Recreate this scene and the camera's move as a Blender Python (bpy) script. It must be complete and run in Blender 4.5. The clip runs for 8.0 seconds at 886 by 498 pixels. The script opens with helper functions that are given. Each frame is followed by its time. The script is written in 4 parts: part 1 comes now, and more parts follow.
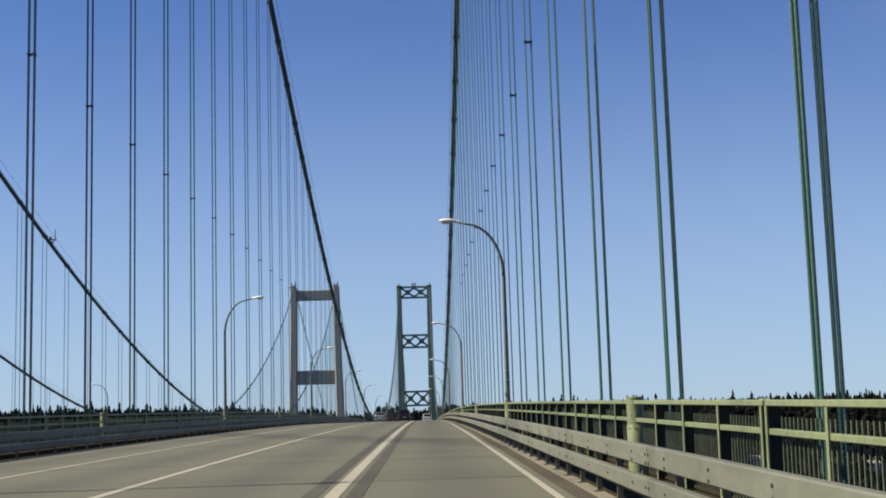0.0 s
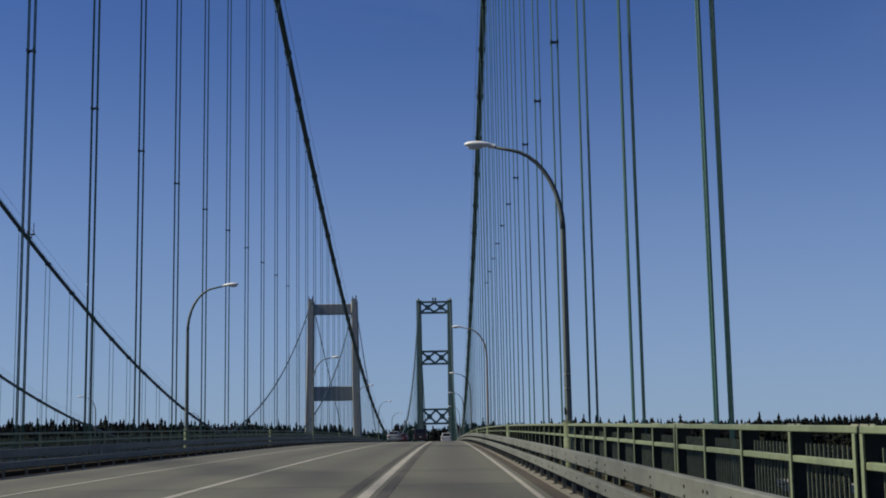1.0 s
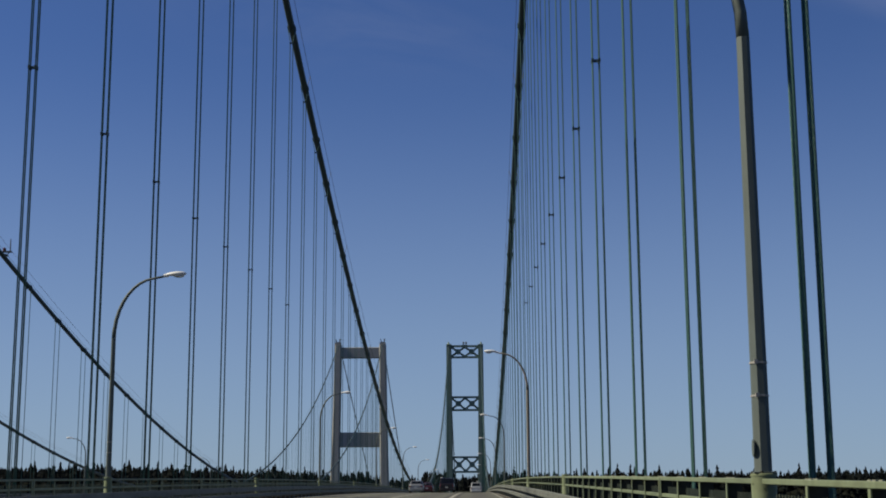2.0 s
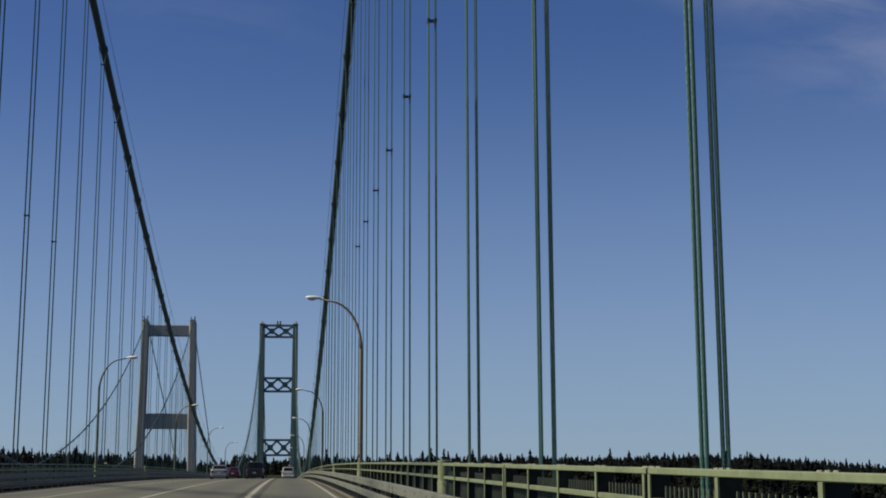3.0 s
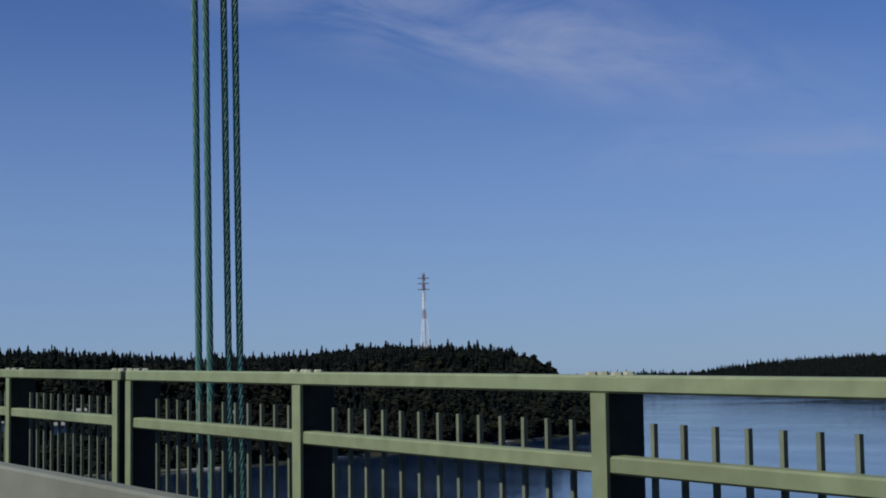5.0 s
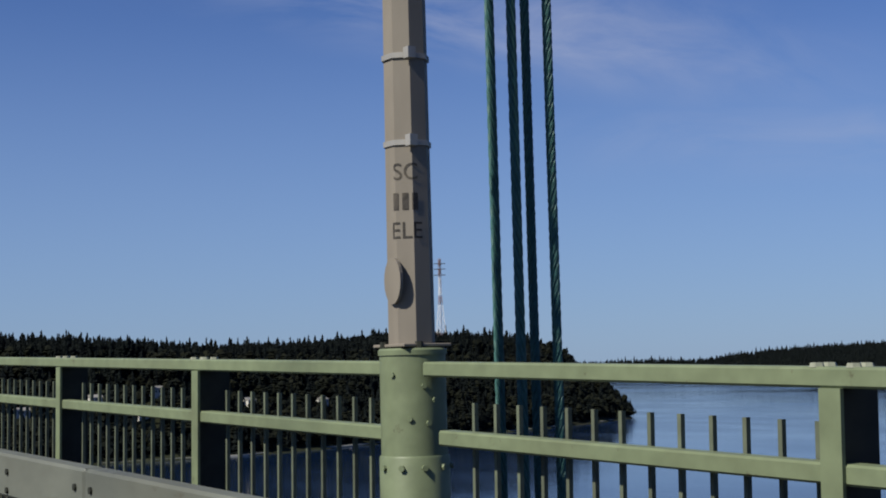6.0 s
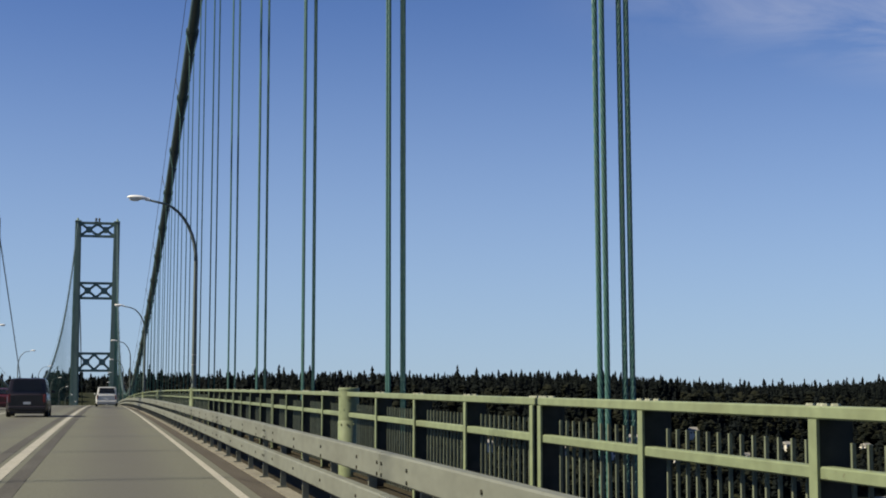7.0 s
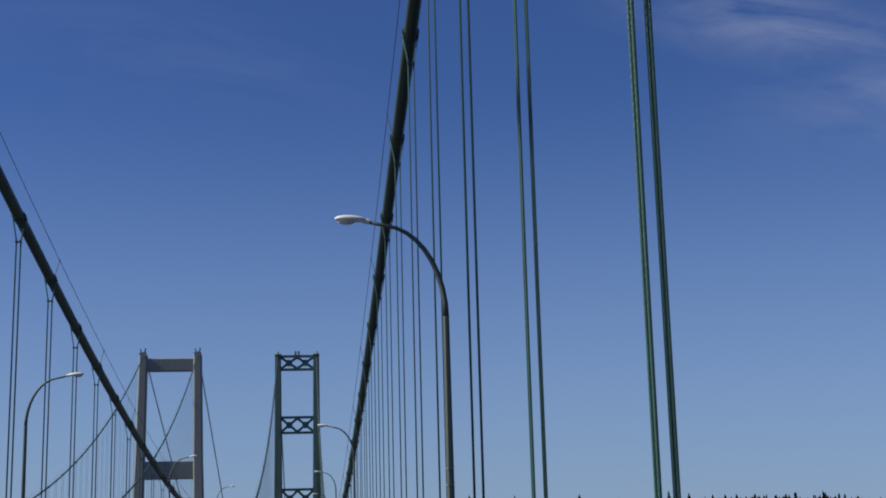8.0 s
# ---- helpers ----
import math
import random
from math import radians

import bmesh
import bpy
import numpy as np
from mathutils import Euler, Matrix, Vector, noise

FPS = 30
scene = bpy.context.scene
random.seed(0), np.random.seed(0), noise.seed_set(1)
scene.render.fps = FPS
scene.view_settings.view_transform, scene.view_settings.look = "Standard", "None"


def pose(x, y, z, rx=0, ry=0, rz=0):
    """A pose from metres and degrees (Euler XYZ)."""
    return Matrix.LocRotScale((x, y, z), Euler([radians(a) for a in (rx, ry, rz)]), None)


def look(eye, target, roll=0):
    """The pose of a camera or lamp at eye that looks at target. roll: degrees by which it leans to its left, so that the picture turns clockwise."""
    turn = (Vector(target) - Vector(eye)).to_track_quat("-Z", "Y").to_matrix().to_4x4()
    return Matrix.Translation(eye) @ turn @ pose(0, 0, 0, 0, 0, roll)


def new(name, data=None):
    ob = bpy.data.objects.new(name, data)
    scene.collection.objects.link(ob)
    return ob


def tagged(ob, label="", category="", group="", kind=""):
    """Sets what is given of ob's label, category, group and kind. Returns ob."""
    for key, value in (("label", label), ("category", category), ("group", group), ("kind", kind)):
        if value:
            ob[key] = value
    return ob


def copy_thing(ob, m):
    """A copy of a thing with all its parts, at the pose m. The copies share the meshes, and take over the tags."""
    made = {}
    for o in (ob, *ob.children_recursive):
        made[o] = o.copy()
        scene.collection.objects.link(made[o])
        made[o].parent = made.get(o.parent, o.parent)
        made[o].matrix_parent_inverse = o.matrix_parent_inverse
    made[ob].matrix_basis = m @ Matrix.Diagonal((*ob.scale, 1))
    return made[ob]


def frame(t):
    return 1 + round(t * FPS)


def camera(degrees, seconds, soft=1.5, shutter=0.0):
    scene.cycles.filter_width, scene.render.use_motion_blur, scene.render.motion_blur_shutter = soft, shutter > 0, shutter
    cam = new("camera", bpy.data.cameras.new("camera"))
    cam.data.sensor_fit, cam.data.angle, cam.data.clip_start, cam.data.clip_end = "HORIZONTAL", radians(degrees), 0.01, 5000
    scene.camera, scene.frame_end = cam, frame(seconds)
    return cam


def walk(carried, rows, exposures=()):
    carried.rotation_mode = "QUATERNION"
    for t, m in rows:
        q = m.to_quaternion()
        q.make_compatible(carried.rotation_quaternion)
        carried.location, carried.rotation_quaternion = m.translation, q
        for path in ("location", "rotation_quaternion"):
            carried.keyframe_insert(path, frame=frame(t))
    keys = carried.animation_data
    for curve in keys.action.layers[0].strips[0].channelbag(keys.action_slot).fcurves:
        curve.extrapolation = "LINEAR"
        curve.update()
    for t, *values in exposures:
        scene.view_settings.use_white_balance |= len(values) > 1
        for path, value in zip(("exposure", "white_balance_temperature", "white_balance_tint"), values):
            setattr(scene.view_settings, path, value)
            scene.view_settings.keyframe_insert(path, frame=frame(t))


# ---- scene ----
# ------------------------------------------------------------------ the bridge's lines
HALF = 426.7            # half the main span; y = 0 is midspan, +y is ahead
CAMBER = 7.824          # the road falls by this from midspan to a tower
PANEL, PHASE = 8.968, -31.897   # suspender spacing along the deck
CABLE_X = 9.23
CABLE_LOW, CABLE_TOP = 2.24, 91.1
RAIL_X, RAIL_SHIFT = 8.54, -0.13     # the railing's posts stand a little off the suspenders
SEA = -58.0
OTHER_X, OTHER_HALF = -59.2, 12.5   # the second bridge beside this one
OTHER_LOW, OTHER_TOP = 1.5, 92.6


def road_z(y):
    a = abs(y)
    if a <= HALF:
        return -CAMBER * (y / HALF) ** 2
    return -CAMBER - 2 * CAMBER / HALF * (a - HALF)


def cable_z(y):
    return CABLE_LOW + (CABLE_TOP - CABLE_LOW) * (y / HALF) ** 2


def other_z(y):
    return OTHER_LOW + (OTHER_TOP - OTHER_LOW) * (y / HALF) ** 2


# ------------------------------------------------------------------ camera
# seconds, x, y, heading to the right, tilt up, lean
PATH = [
    (0.0, 5.036, -405.05, 0.904, 8.123, -1.678), (0.5, 4.950, -395.0, 0.560, 9.086, -1.782),
    (1.0, 5.150, -384.200, 0.039, 8.884, -0.960), (1.2, 5.136, -379.885, -0.191, 8.843, -0.539),
    (1.75, 5.160, -367.950, -1.300, 10.100, -0.300),
    (2.3, 5.181, -355.980, -0.880, 11.203, -0.214), (2.5, 5.130, -351.5, 0.330, 11.178, -0.390),
    (3.0, 5.004, -341.387, 6.402, 10.154, -0.228), (3.5, 5.024, -331.167, 14.914, 8.640, -0.665),
    (4.0, 5.102, -320.897, 20.128, 7.525, -0.675), (4.3, 5.087, -314.820, 24.799, 7.262, -0.874),
    (4.5, 5.065, -310.63, 27.449, 6.595, -1.194), (4.7, 5.095, -306.42, 30.672, 5.905, -1.416),
    (5.25, 5.150, -295.100, 36.700, 5.200, -1.720),
    (5.8, 5.192, -283.53, 36.429, 4.990, -1.720), (6.0, 5.139, -279.22, 34.879, 4.802, -1.489),
    (6.5, 5.200, -268.58, 25.270, 5.508, -0.776), (6.8, 5.290, -262.283, 17.838, 6.287, -0.452),
    (7.0, 5.147, -257.942, 13.627, 6.778, -0.176), (7.5, 5.155, -246.910, 7.530, 8.484, -0.473),
    (8.0, 5.152, -236.032, 5.692, 12.158, -1.506)]
cam = camera(35.327, 8.0, soft=1.9)
rows = []
for t, x, y, turn, up, lean in PATH:
    eye = Vector((x, y, road_z(y) + 1.346))
    a, e = radians(turn), radians(up)
    way = Vector((math.sin(a) * math.cos(e), math.cos(a) * math.cos(e), math.sin(e)))
    rows.append((t, look(eye, eye + way, lean)))
EXPOSURE = [(0.0, 0.96, 7500, 7), (0.5, 0.69, 6950, 7), (1.0, 0.28, 6650, 10), (2.5, 0.3, 7250, 7), (3.0, 0.3, 7200, 7), (3.5, 0.13, 6350, 10),
            (4.0, 0.13, 6300, 10), (4.5, 0.08, 6050, 10), (5.8, 0.28, 6300, 10), (6.0, 0.28, 6300, 10), (6.5, 0.54, 6800, 10), (7.0, 0.8, 7350, 7),
            (7.5, 0.5, 6850, 10), (8.0, 0.2, 6400, 10)]
walk(cam, rows, EXPOSURE)

# ------------------------------------------------------------------ sky and sun
SUN_WAY = Vector((-0.94, -0.05, 0.88)).normalized()      # towards the sun
world = bpy.data.worlds.new("sky")
scene.world = world
world.use_nodes = True
nt = world.node_tree
sky = nt.nodes.new("ShaderNodeTexSky")
sky.sky_type, sky.sun_disc = "NISHITA", False
sky.sun_elevation = math.asin(SUN_WAY.z)
sky.sun_rotation = math.atan2(SUN_WAY.x, SUN_WAY.y)
sky.altitude, sky.air_density, sky.dust_density, sky.ozone_density = 0, 1.0, 0.15, 1.2
geo = nt.nodes.new("ShaderNodeTexCoord")


def wnode(kind, **values):
    node = nt.nodes.new("ShaderNode" + kind)
    for key, value in values.items():
        node.inputs[key.replace("_", " ")].default_value = value
    return node


def on_sky(azimuth, height):
    a, e = radians(azimuth), radians(height)
    return Vector((math.sin(a) * math.cos(e), math.cos(a) * math.cos(e), math.sin(e)))


def streak(start, end, wide, seed, amount):
    """A thin high cloud along the great circle from start to end (azimuth, height), fading to its sides and ends."""
    a, b = on_sky(*start), on_sky(*end)
    across = a.cross(b).normalized()
    middle = (a + b).normalized()
    along = across.cross(middle).normalized()
    parts = []
    for way, reach in ((across, wide), (along, a.angle(b) * 0.72)):
        dot = nt.nodes.new("ShaderNodeVectorMath")
        dot.operation = "DOT_PRODUCT"
        dot.inputs[1].default_value = way
        nt.links.new(geo.outputs["Generated"], dot.inputs[0])
        size = nt.nodes.new("ShaderNodeMath")
        size.operation = "ABSOLUTE"
        nt.links.new(dot.outputs["Value"], size.inputs[0])
        fade = wnode("MapRange", From_Min=0.0, From_Max=reach, To_Min=1.0, To_Max=0.0)
        fade.interpolation_type = "SMOOTHSTEP"
        nt.links.new(size.outputs[0], fade.inputs["Value"])
        parts.append((dot.outputs["Value"], fade.outputs["Result"]))
    place = wnode("CombineXYZ", Z=seed)
    nt.links.new(parts[1][0], place.inputs["X"])
    stretch = nt.nodes.new("ShaderNodeMath")
    stretch.operation = "MULTIPLY"
    stretch.inputs[1].default_value = 3.2
    nt.links.new(parts[0][0], stretch.inputs[0])
    nt.links.new(stretch.outputs[0], place.inputs["Y"])
    lumps = wnode("TexNoise", Scale=7.0, Detail=8.0, Roughness=0.58, Distortion=0.8)
    nt.links.new(place.outputs[0], lumps.inputs["Vector"])
    thick = wnode("MapRange", From_Min=0.36, From_Max=0.72, To_Min=0.0, To_Max=amount)
    nt.links.new(lumps.outputs["Fac"], thick.inputs["Value"])
    out = thick.outputs["Result"]
    for _, fade in parts:
        mul = nt.nodes.new("ShaderNodeMath")
        mul.operation = "MULTIPLY"
        nt.links.new(out, mul.inputs[0])
        nt.links.new(fade, mul.inputs[1])
        out = mul.outputs[0]
    return out


# thin high clouds: a long streak ahead to the right, and a faint one above the road
cover = streak((22, 17.3), (50, 11.2), 0.058, 3.0, 0.8)
for other in (streak((13, 23.0), (27, 17.6), 0.045, 8.0, 0.45), streak((40, 9.0), (60, 8.0), 0.035, 5.5, 0.4), streak((-14, 21), (2, 19), 0.05, 1.5, 0.1)):
    top = nt.nodes.new("ShaderNodeMath")
    top.operation = "MAXIMUM"
    nt.links.new(cover, top.inputs[0])
    nt.links.new(other, top.inputs[1])
    cover = top.outputs[0]
mix = nt.nodes.new("ShaderNodeMix")
mix.data_type = "RGBA"
mix.inputs["B"].default_value = (7.2, 7.9, 10.6, 1)
nt.links.new(cover, mix.inputs["Factor"])
deep = nt.nodes.new("ShaderNodeMix")
deep.data_type, deep.blend_type = "RGBA", "MULTIPLY"
deep.inputs["Factor"].default_value = 1
deep.inputs["B"].default_value = (0.57, 0.83, 1.48, 1)
nt.links.new(sky.outputs[0], deep.inputs["A"])
# pale haze low over the horizon
split = nt.nodes.new("ShaderNodeSeparateXYZ")
low = nt.nodes.new("ShaderNodeMapRange")
low.interpolation_type = "SMOOTHSTEP"
low.inputs["From Min"].default_value, low.inputs["From Max"].default_value = 0.0, 0.34
low.inputs["To Min"].default_value, low.inputs["To Max"].default_value = 0.56, 0.0
haze = nt.nodes.new("ShaderNodeMix")
haze.data_type = "RGBA"
haze.inputs["B"].default_value = (5.4, 7.5, 10.9, 1)
nt.links.new(geo.outputs["Generated"], split.inputs[0])
nt.links.new(split.outputs["Z"], low.inputs["Value"])
nt.links.new(low.outputs["Result"], haze.inputs["Factor"])
nt.links.new(deep.outputs["Result"], haze.inputs["A"])
nt.links.new(haze.outputs["Result"], mix.inputs["A"])
nt.links.new(mix.outputs["Result"], nt.nodes["Background"].inputs[0])
nt.nodes["Background"].inputs[1].default_value = 0.0445
sun = new("sun", bpy.data.lights.new("sun", "SUN"))
sun.data.energy, sun.data.angle, sun.data.color = 5.0, radians(1.6), (1, 0.94, 0.80)
sun.matrix_world = look(SUN_WAY * 50, (0, 0, 0))


# ------------------------------------------------------------------ materials
def surface(name, colour, rough=0.6, metal=0.0, grain=8.0, stain=0.6, vary=0.25, stained=0.35, dirt=(0.12, 0.09, 0.06),
            bump=0.15, stretch=(1, 1, 1), piece=0.0, rust=0.0, gloss=0.3):
    """Paint, stone or metal with a fine grain, broad stains and a slight relief, in metres."""
    m = bpy.data.materials.new(name)
    m.use_nodes = True
    n, l = m.node_tree.nodes, m.node_tree.links
    b = n["Principled BSDF"]
    b.inputs["Roughness"].default_value, b.inputs["Metallic"].default_value = rough, metal
    b.inputs["Specular IOR Level"].default_value = gloss
    co = n.new("ShaderNodeNewGeometry")
    mp = n.new("ShaderNodeMapping")
    mp.inputs["Scale"].default_value = stretch
    l.new(co.outputs["Position"], mp.inputs["Vector"])
    fine, broad = n.new("ShaderNodeTexNoise"), n.new("ShaderNodeTexNoise")
    for node, s, d in ((fine, grain, 6), (broad, stain, 5)):
        node.inputs["Scale"].default_value, node.inputs["Detail"].default_value = s, d
        l.new(mp.outputs["Vector"], node.inputs["Vector"])
    bright = n.new("ShaderNodeMapRange")
    bright.inputs["From Min"].default_value, bright.inputs["From Max"].default_value = 0.25, 0.75
    bright.inputs["To Min"].default_value, bright.inputs["To Max"].default_value = 1 - vary, 1 + vary
    l.new(fine.outputs["Fac"], bright.inputs["Value"])
    fac = bright.outputs["Result"]
    if piece:
        info = n.new("ShaderNodeObjectInfo")
        pr = n.new("ShaderNodeMapRange")
        pr.inputs["To Min"].default_value, pr.inputs["To Max"].default_value = 1 - piece, 1 + piece
        l.new(info.outputs["Random"], pr.inputs["Value"])
        mul = n.new("ShaderNodeMath")
        mul.operation = "MULTIPLY"
        l.new(fac, mul.inputs[0])
        l.new(pr.outputs["Result"], mul.inputs[1])
        fac = mul.outputs[0]
    tint = n.new("ShaderNodeMix")
    tint.data_type, tint.blend_type = "RGBA", "MULTIPLY"
    tint.inputs["Factor"].default_value = 1
    tint.inputs["A"].default_value = (*colour, 1)
    l.new(fac, tint.inputs["B"])
    where = n.new("ShaderNodeMapRange")
    where.inputs["From Min"].default_value, where.inputs["From Max"].default_value = 0.5, 0.78
    where.inputs["To Max"].default_value = stained
    l.new(broad.outputs["Fac"], where.inputs["Value"])
    over = n.new("ShaderNodeMix")
    over.data_type = "RGBA"
    over.inputs["B"].default_value = (*dirt, 1)
    l.new(where.outputs["Result"], over.inputs["Factor"])
    l.new(tint.outputs["Result"], over.inputs["A"])
    out = over.outputs["Result"]
    if rust:
        speck = n.new("ShaderNodeTexNoise")
        speck.inputs["Scale"].default_value, speck.inputs["Detail"].default_value = 9.0, 8
        speck.inputs["Roughness"].default_value = 0.7
        l.new(mp.outputs["Vector"], speck.inputs["Vector"])
        at = n.new("ShaderNodeMapRange")
        at.inputs["From Min"].default_value, at.inputs["From Max"].default_value = 0.64, 0.70
        at.inputs["To Max"].default_value = rust
        l.new(speck.outputs["Fac"], at.inputs["Value"])
        rusty = n.new("ShaderNodeMix")
        rusty.data_type = "RGBA"
        rusty.inputs["B"].default_value = (0.055, 0.038, 0.022, 1)
        l.new(at.outputs["Result"], rusty.inputs["Factor"])
        l.new(out, rusty.inputs["A"])
        out = rusty.outputs["Result"]
    l.new(out, b.inputs["Base Color"])
    rr = n.new("ShaderNodeMapRange")
    rr.inputs["To Min"].default_value, rr.inputs["To Max"].default_value = max(0.02, rough - 0.12), min(1, rough + 0.15)
    l.new(broad.outputs["Fac"], rr.inputs["Value"])
    l.new(rr.outputs["Result"], b.inputs["Roughness"])
    if bump:
        bp = n.new("ShaderNodeBump")
        bp.inputs["Strength"].default_value, bp.inputs["Distance"].default_value = bump, 0.01
        l.new(fine.outputs["Fac"], bp.inputs["Height"])
        l.new(bp.outputs["Normal"], b.inputs["Normal"])
    return m


def asphalt():
    """Grey worn roadway: speckle, darker bands along the wheels' and engines' tracks, old joints across."""
    m = surface("worn_asphalt", (0.087, 0.0885, 0.067), 0.85, grain=60, stain=0.35, vary=0.3, stained=0.45,
                dirt=(0.07, 0.066, 0.06), bump=0.3, stretch=(1, 0.25, 1))
    n, l = m.node_tree.nodes, m.node_tree.links
    b = n["Principled BSDF"]
    base = b.inputs["Base Color"].links[0].from_socket
    co = n.new("ShaderNodeNewGeometry")
    sep = n.new("ShaderNodeSeparateXYZ")
    l.new(co.outputs["Position"], sep.inputs[0])
    band = n.new("ShaderNodeMath")
    band.operation = "MULTIPLY_ADD"
    band.inputs[1].default_value, band.inputs[2].default_value = 2 * math.pi / 3.62, -2 * math.pi / 3.62 * 1.85 
    l.new(sep.outputs["X"], band.inputs[0])
    wave = n.new("ShaderNodeMath")
    wave.operation = "COSINE"
    l.new(band.outputs[0], wave.inputs[0])
    f = n.new("ShaderNodeMapRange")
    f.inputs["From Min"].default_value, f.inputs["From Max"].default_value = 0.0, 1.0
    f.inputs["To Max"].default_value = 0.6
    l.new(wave.outputs[0], f.inputs["Value"])
    over = n.new("ShaderNodeMix")
    over.data_type = "RGBA"
    over.inputs["B"].default_value = (0.058, 0.055, 0.051, 1)
    l.new(f.outputs["Result"], over.inputs["Factor"])
    l.new(base, over.inputs["A"])
    l.new(over.outputs["Result"], b.inputs["Base Color"])
    return m


def plain(name, colour, rough=0.5, metal=0.0):
    m = bpy.data.materials.new(name)
    m.use_nodes = True
    b = m.node_tree.nodes["Principled BSDF"]
    b.inputs["Base Color"].default_value = (*colour, 1)
    b.inputs["Roughness"].default_value, b.inputs["Metallic"].default_value = rough, metal
    return m


def foliage(name, dark, light):
    m = bpy.data.materials.new(name)
    m.use_nodes = True
    n, l = m.node_tree.nodes, m.node_tree.links
    b = n["Principled BSDF"]
    b.inputs["Roughness"].default_value = 0.9
    b.inputs["Specular IOR Level"].default_value = 0.08
    co = n.new("ShaderNodeNewGeometry")
    a, c = n.new("ShaderNodeTexNoise"), n.new("ShaderNodeTexNoise")
    a.inputs["Scale"].default_value, c.inputs["Scale"].default_value = 0.35, 0.02
    for q in (a, c):
        q.inputs["Detail"].default_value = 4
        l.new(co.outputs["Position"], q.inputs["Vector"])
    add = n.new("ShaderNodeMath")
    add.operation = "ADD"
    l.new(a.outputs["Fac"], add.inputs[0])
    l.new(co.outputs["Random Per Island"], add.inputs[1])
    r = n.new("ShaderNodeMapRange")
    r.inputs["From Min"].default_value, r.inputs["From Max"].default_value = 0.4, 1.5
    l.new(add.outputs[0], r.inputs["Value"])
    mx = n.new("ShaderNodeMix")
    mx.data_type = "RGBA"
    mx.inputs["A"].default_value, mx.inputs["B"].default_value = (*dark, 1), (*light, 1)
    l.new(r.outputs["Result"], mx.inputs["Factor"])
    l.new(mx.outputs["Result"], b.inputs["Base Color"])
    return m


def sea_water():
    m = bpy.data.materials.new("sea_water")
    m.use_nodes = True
    n, l = m.node_tree.nodes, m.node_tree.links
    b = n["Principled BSDF"]
    b.inputs["Base Color"].default_value = (0.006, 0.016, 0.042, 1)
    b.inputs["Roughness"].default_value = 0.22
    co = n.new("ShaderNodeNewGeometry")
    mp = n.new("ShaderNodeMapping")
    mp.inputs["Scale"].default_value = (1, 0.45, 1)
    mp.inputs["Rotation"].default_value = (0, 0, radians(35))
    l.new(co.outputs["Position"], mp.inputs["Vector"])
    w1, w2 = n.new("ShaderNodeTexNoise"), n.new("ShaderNodeTexNoise")
    w1.inputs["Scale"].default_value, w2.inputs["Scale"].default_value = 0.25, 0.012
    w1.inputs["Detail"].default_value, w2.inputs["Detail"].default_value = 6, 5
    for w in (w1, w2):
        l.new(mp.outputs["Vector"], w.inputs["Vector"])
    bp = n.new("ShaderNodeBump")
    bp.inputs["Strength"].default_value, bp.inputs["Distance"].default_value = 0.24, 0.35
    l.new(w1.outputs["Fac"], bp.inputs["Height"])
    l.new(bp.outputs["Normal"], b.inputs["Normal"])
    rr = n.new("ShaderNodeMapRange")
    rr.inputs["From Min"].default_value, rr.inputs["From Max"].default_value = 0.35, 0.65
    rr.inputs["To Min"].default_value, rr.inputs["To Max"].default_value = 0.06, 0.14
    l.new(w2.outputs["Fac"], rr.inputs["Value"])
    l.new(rr.outputs["Result"], b.inputs["Roughness"])
    return m


GREEN = surface("sage_green_paint", (0.145, 0.174, 0.1), 0.5, grain=11, stain=2.2, vary=0.16, stained=0.6,
                dirt=(0.09, 0.10, 0.055), bump=0.02, piece=0.07, rust=0.75)
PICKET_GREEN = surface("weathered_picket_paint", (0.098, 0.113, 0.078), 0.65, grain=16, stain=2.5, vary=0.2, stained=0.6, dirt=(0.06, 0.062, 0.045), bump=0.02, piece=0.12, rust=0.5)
ROPE_GREEN = surface("rope_green_paint", (0.037, 0.104, 0.094), 0.55, grain=30, stain=0.9, vary=0.2, stained=0.3, dirt=(0.06, 0.08, 0.06), bump=0.0)
TOWER_GREEN = surface("tower_green_paint", (0.118, 0.17, 0.137), 0.6, grain=1.5, stain=0.12, vary=0.12, stained=0.4,
                      dirt=(0.10, 0.13, 0.10), bump=0.05, stretch=(1, 1, 0.3))
CABLE_GREEN = surface("cable_green_paint", (0.036, 0.062, 0.058), 0.5, grain=6, stain=0.5, vary=0.15, dirt=(0.035, 0.05, 0.045))
CONCRETE = surface("tower_concrete", (0.27, 0.27, 0.25), 0.85, grain=1.2, stain=0.07, vary=0.1, stained=0.35, dirt=(0.22, 0.2, 0.18), stretch=(1, 1, 0.3))
GALVAN = surface("grey_beam_steel", (0.116, 0.123, 0.102), 0.6, grain=10, stain=1.6, vary=0.14, stained=0.6, dirt=(0.064, 0.065, 0.051), bump=0.05,
                 stretch=(1, 0.35, 1), piece=0.06, rust=0.4)
DULL_STEEL = surface("dull_steel", (0.30, 0.29, 0.27), 0.55, 0.3, grain=12, stain=1.2, vary=0.15)
POLE_TAN = surface("weathered_tan_pole", (0.188, 0.166, 0.135), 0.65, grain=9, stain=1.4, vary=0.12, stained=0.3, dirt=(0.13, 0.105, 0.08), bump=0.0, stretch=(1, 1, 0.3))
POLE_GREY = surface("green_grey_pole", (0.082, 0.102, 0.095), 0.6, grain=9, stain=1.4, vary=0.12, stained=0.35, dirt=(0.075, 0.08, 0.065), bump=0.0, stretch=(1, 1, 0.3))
ASPHALT = asphalt()
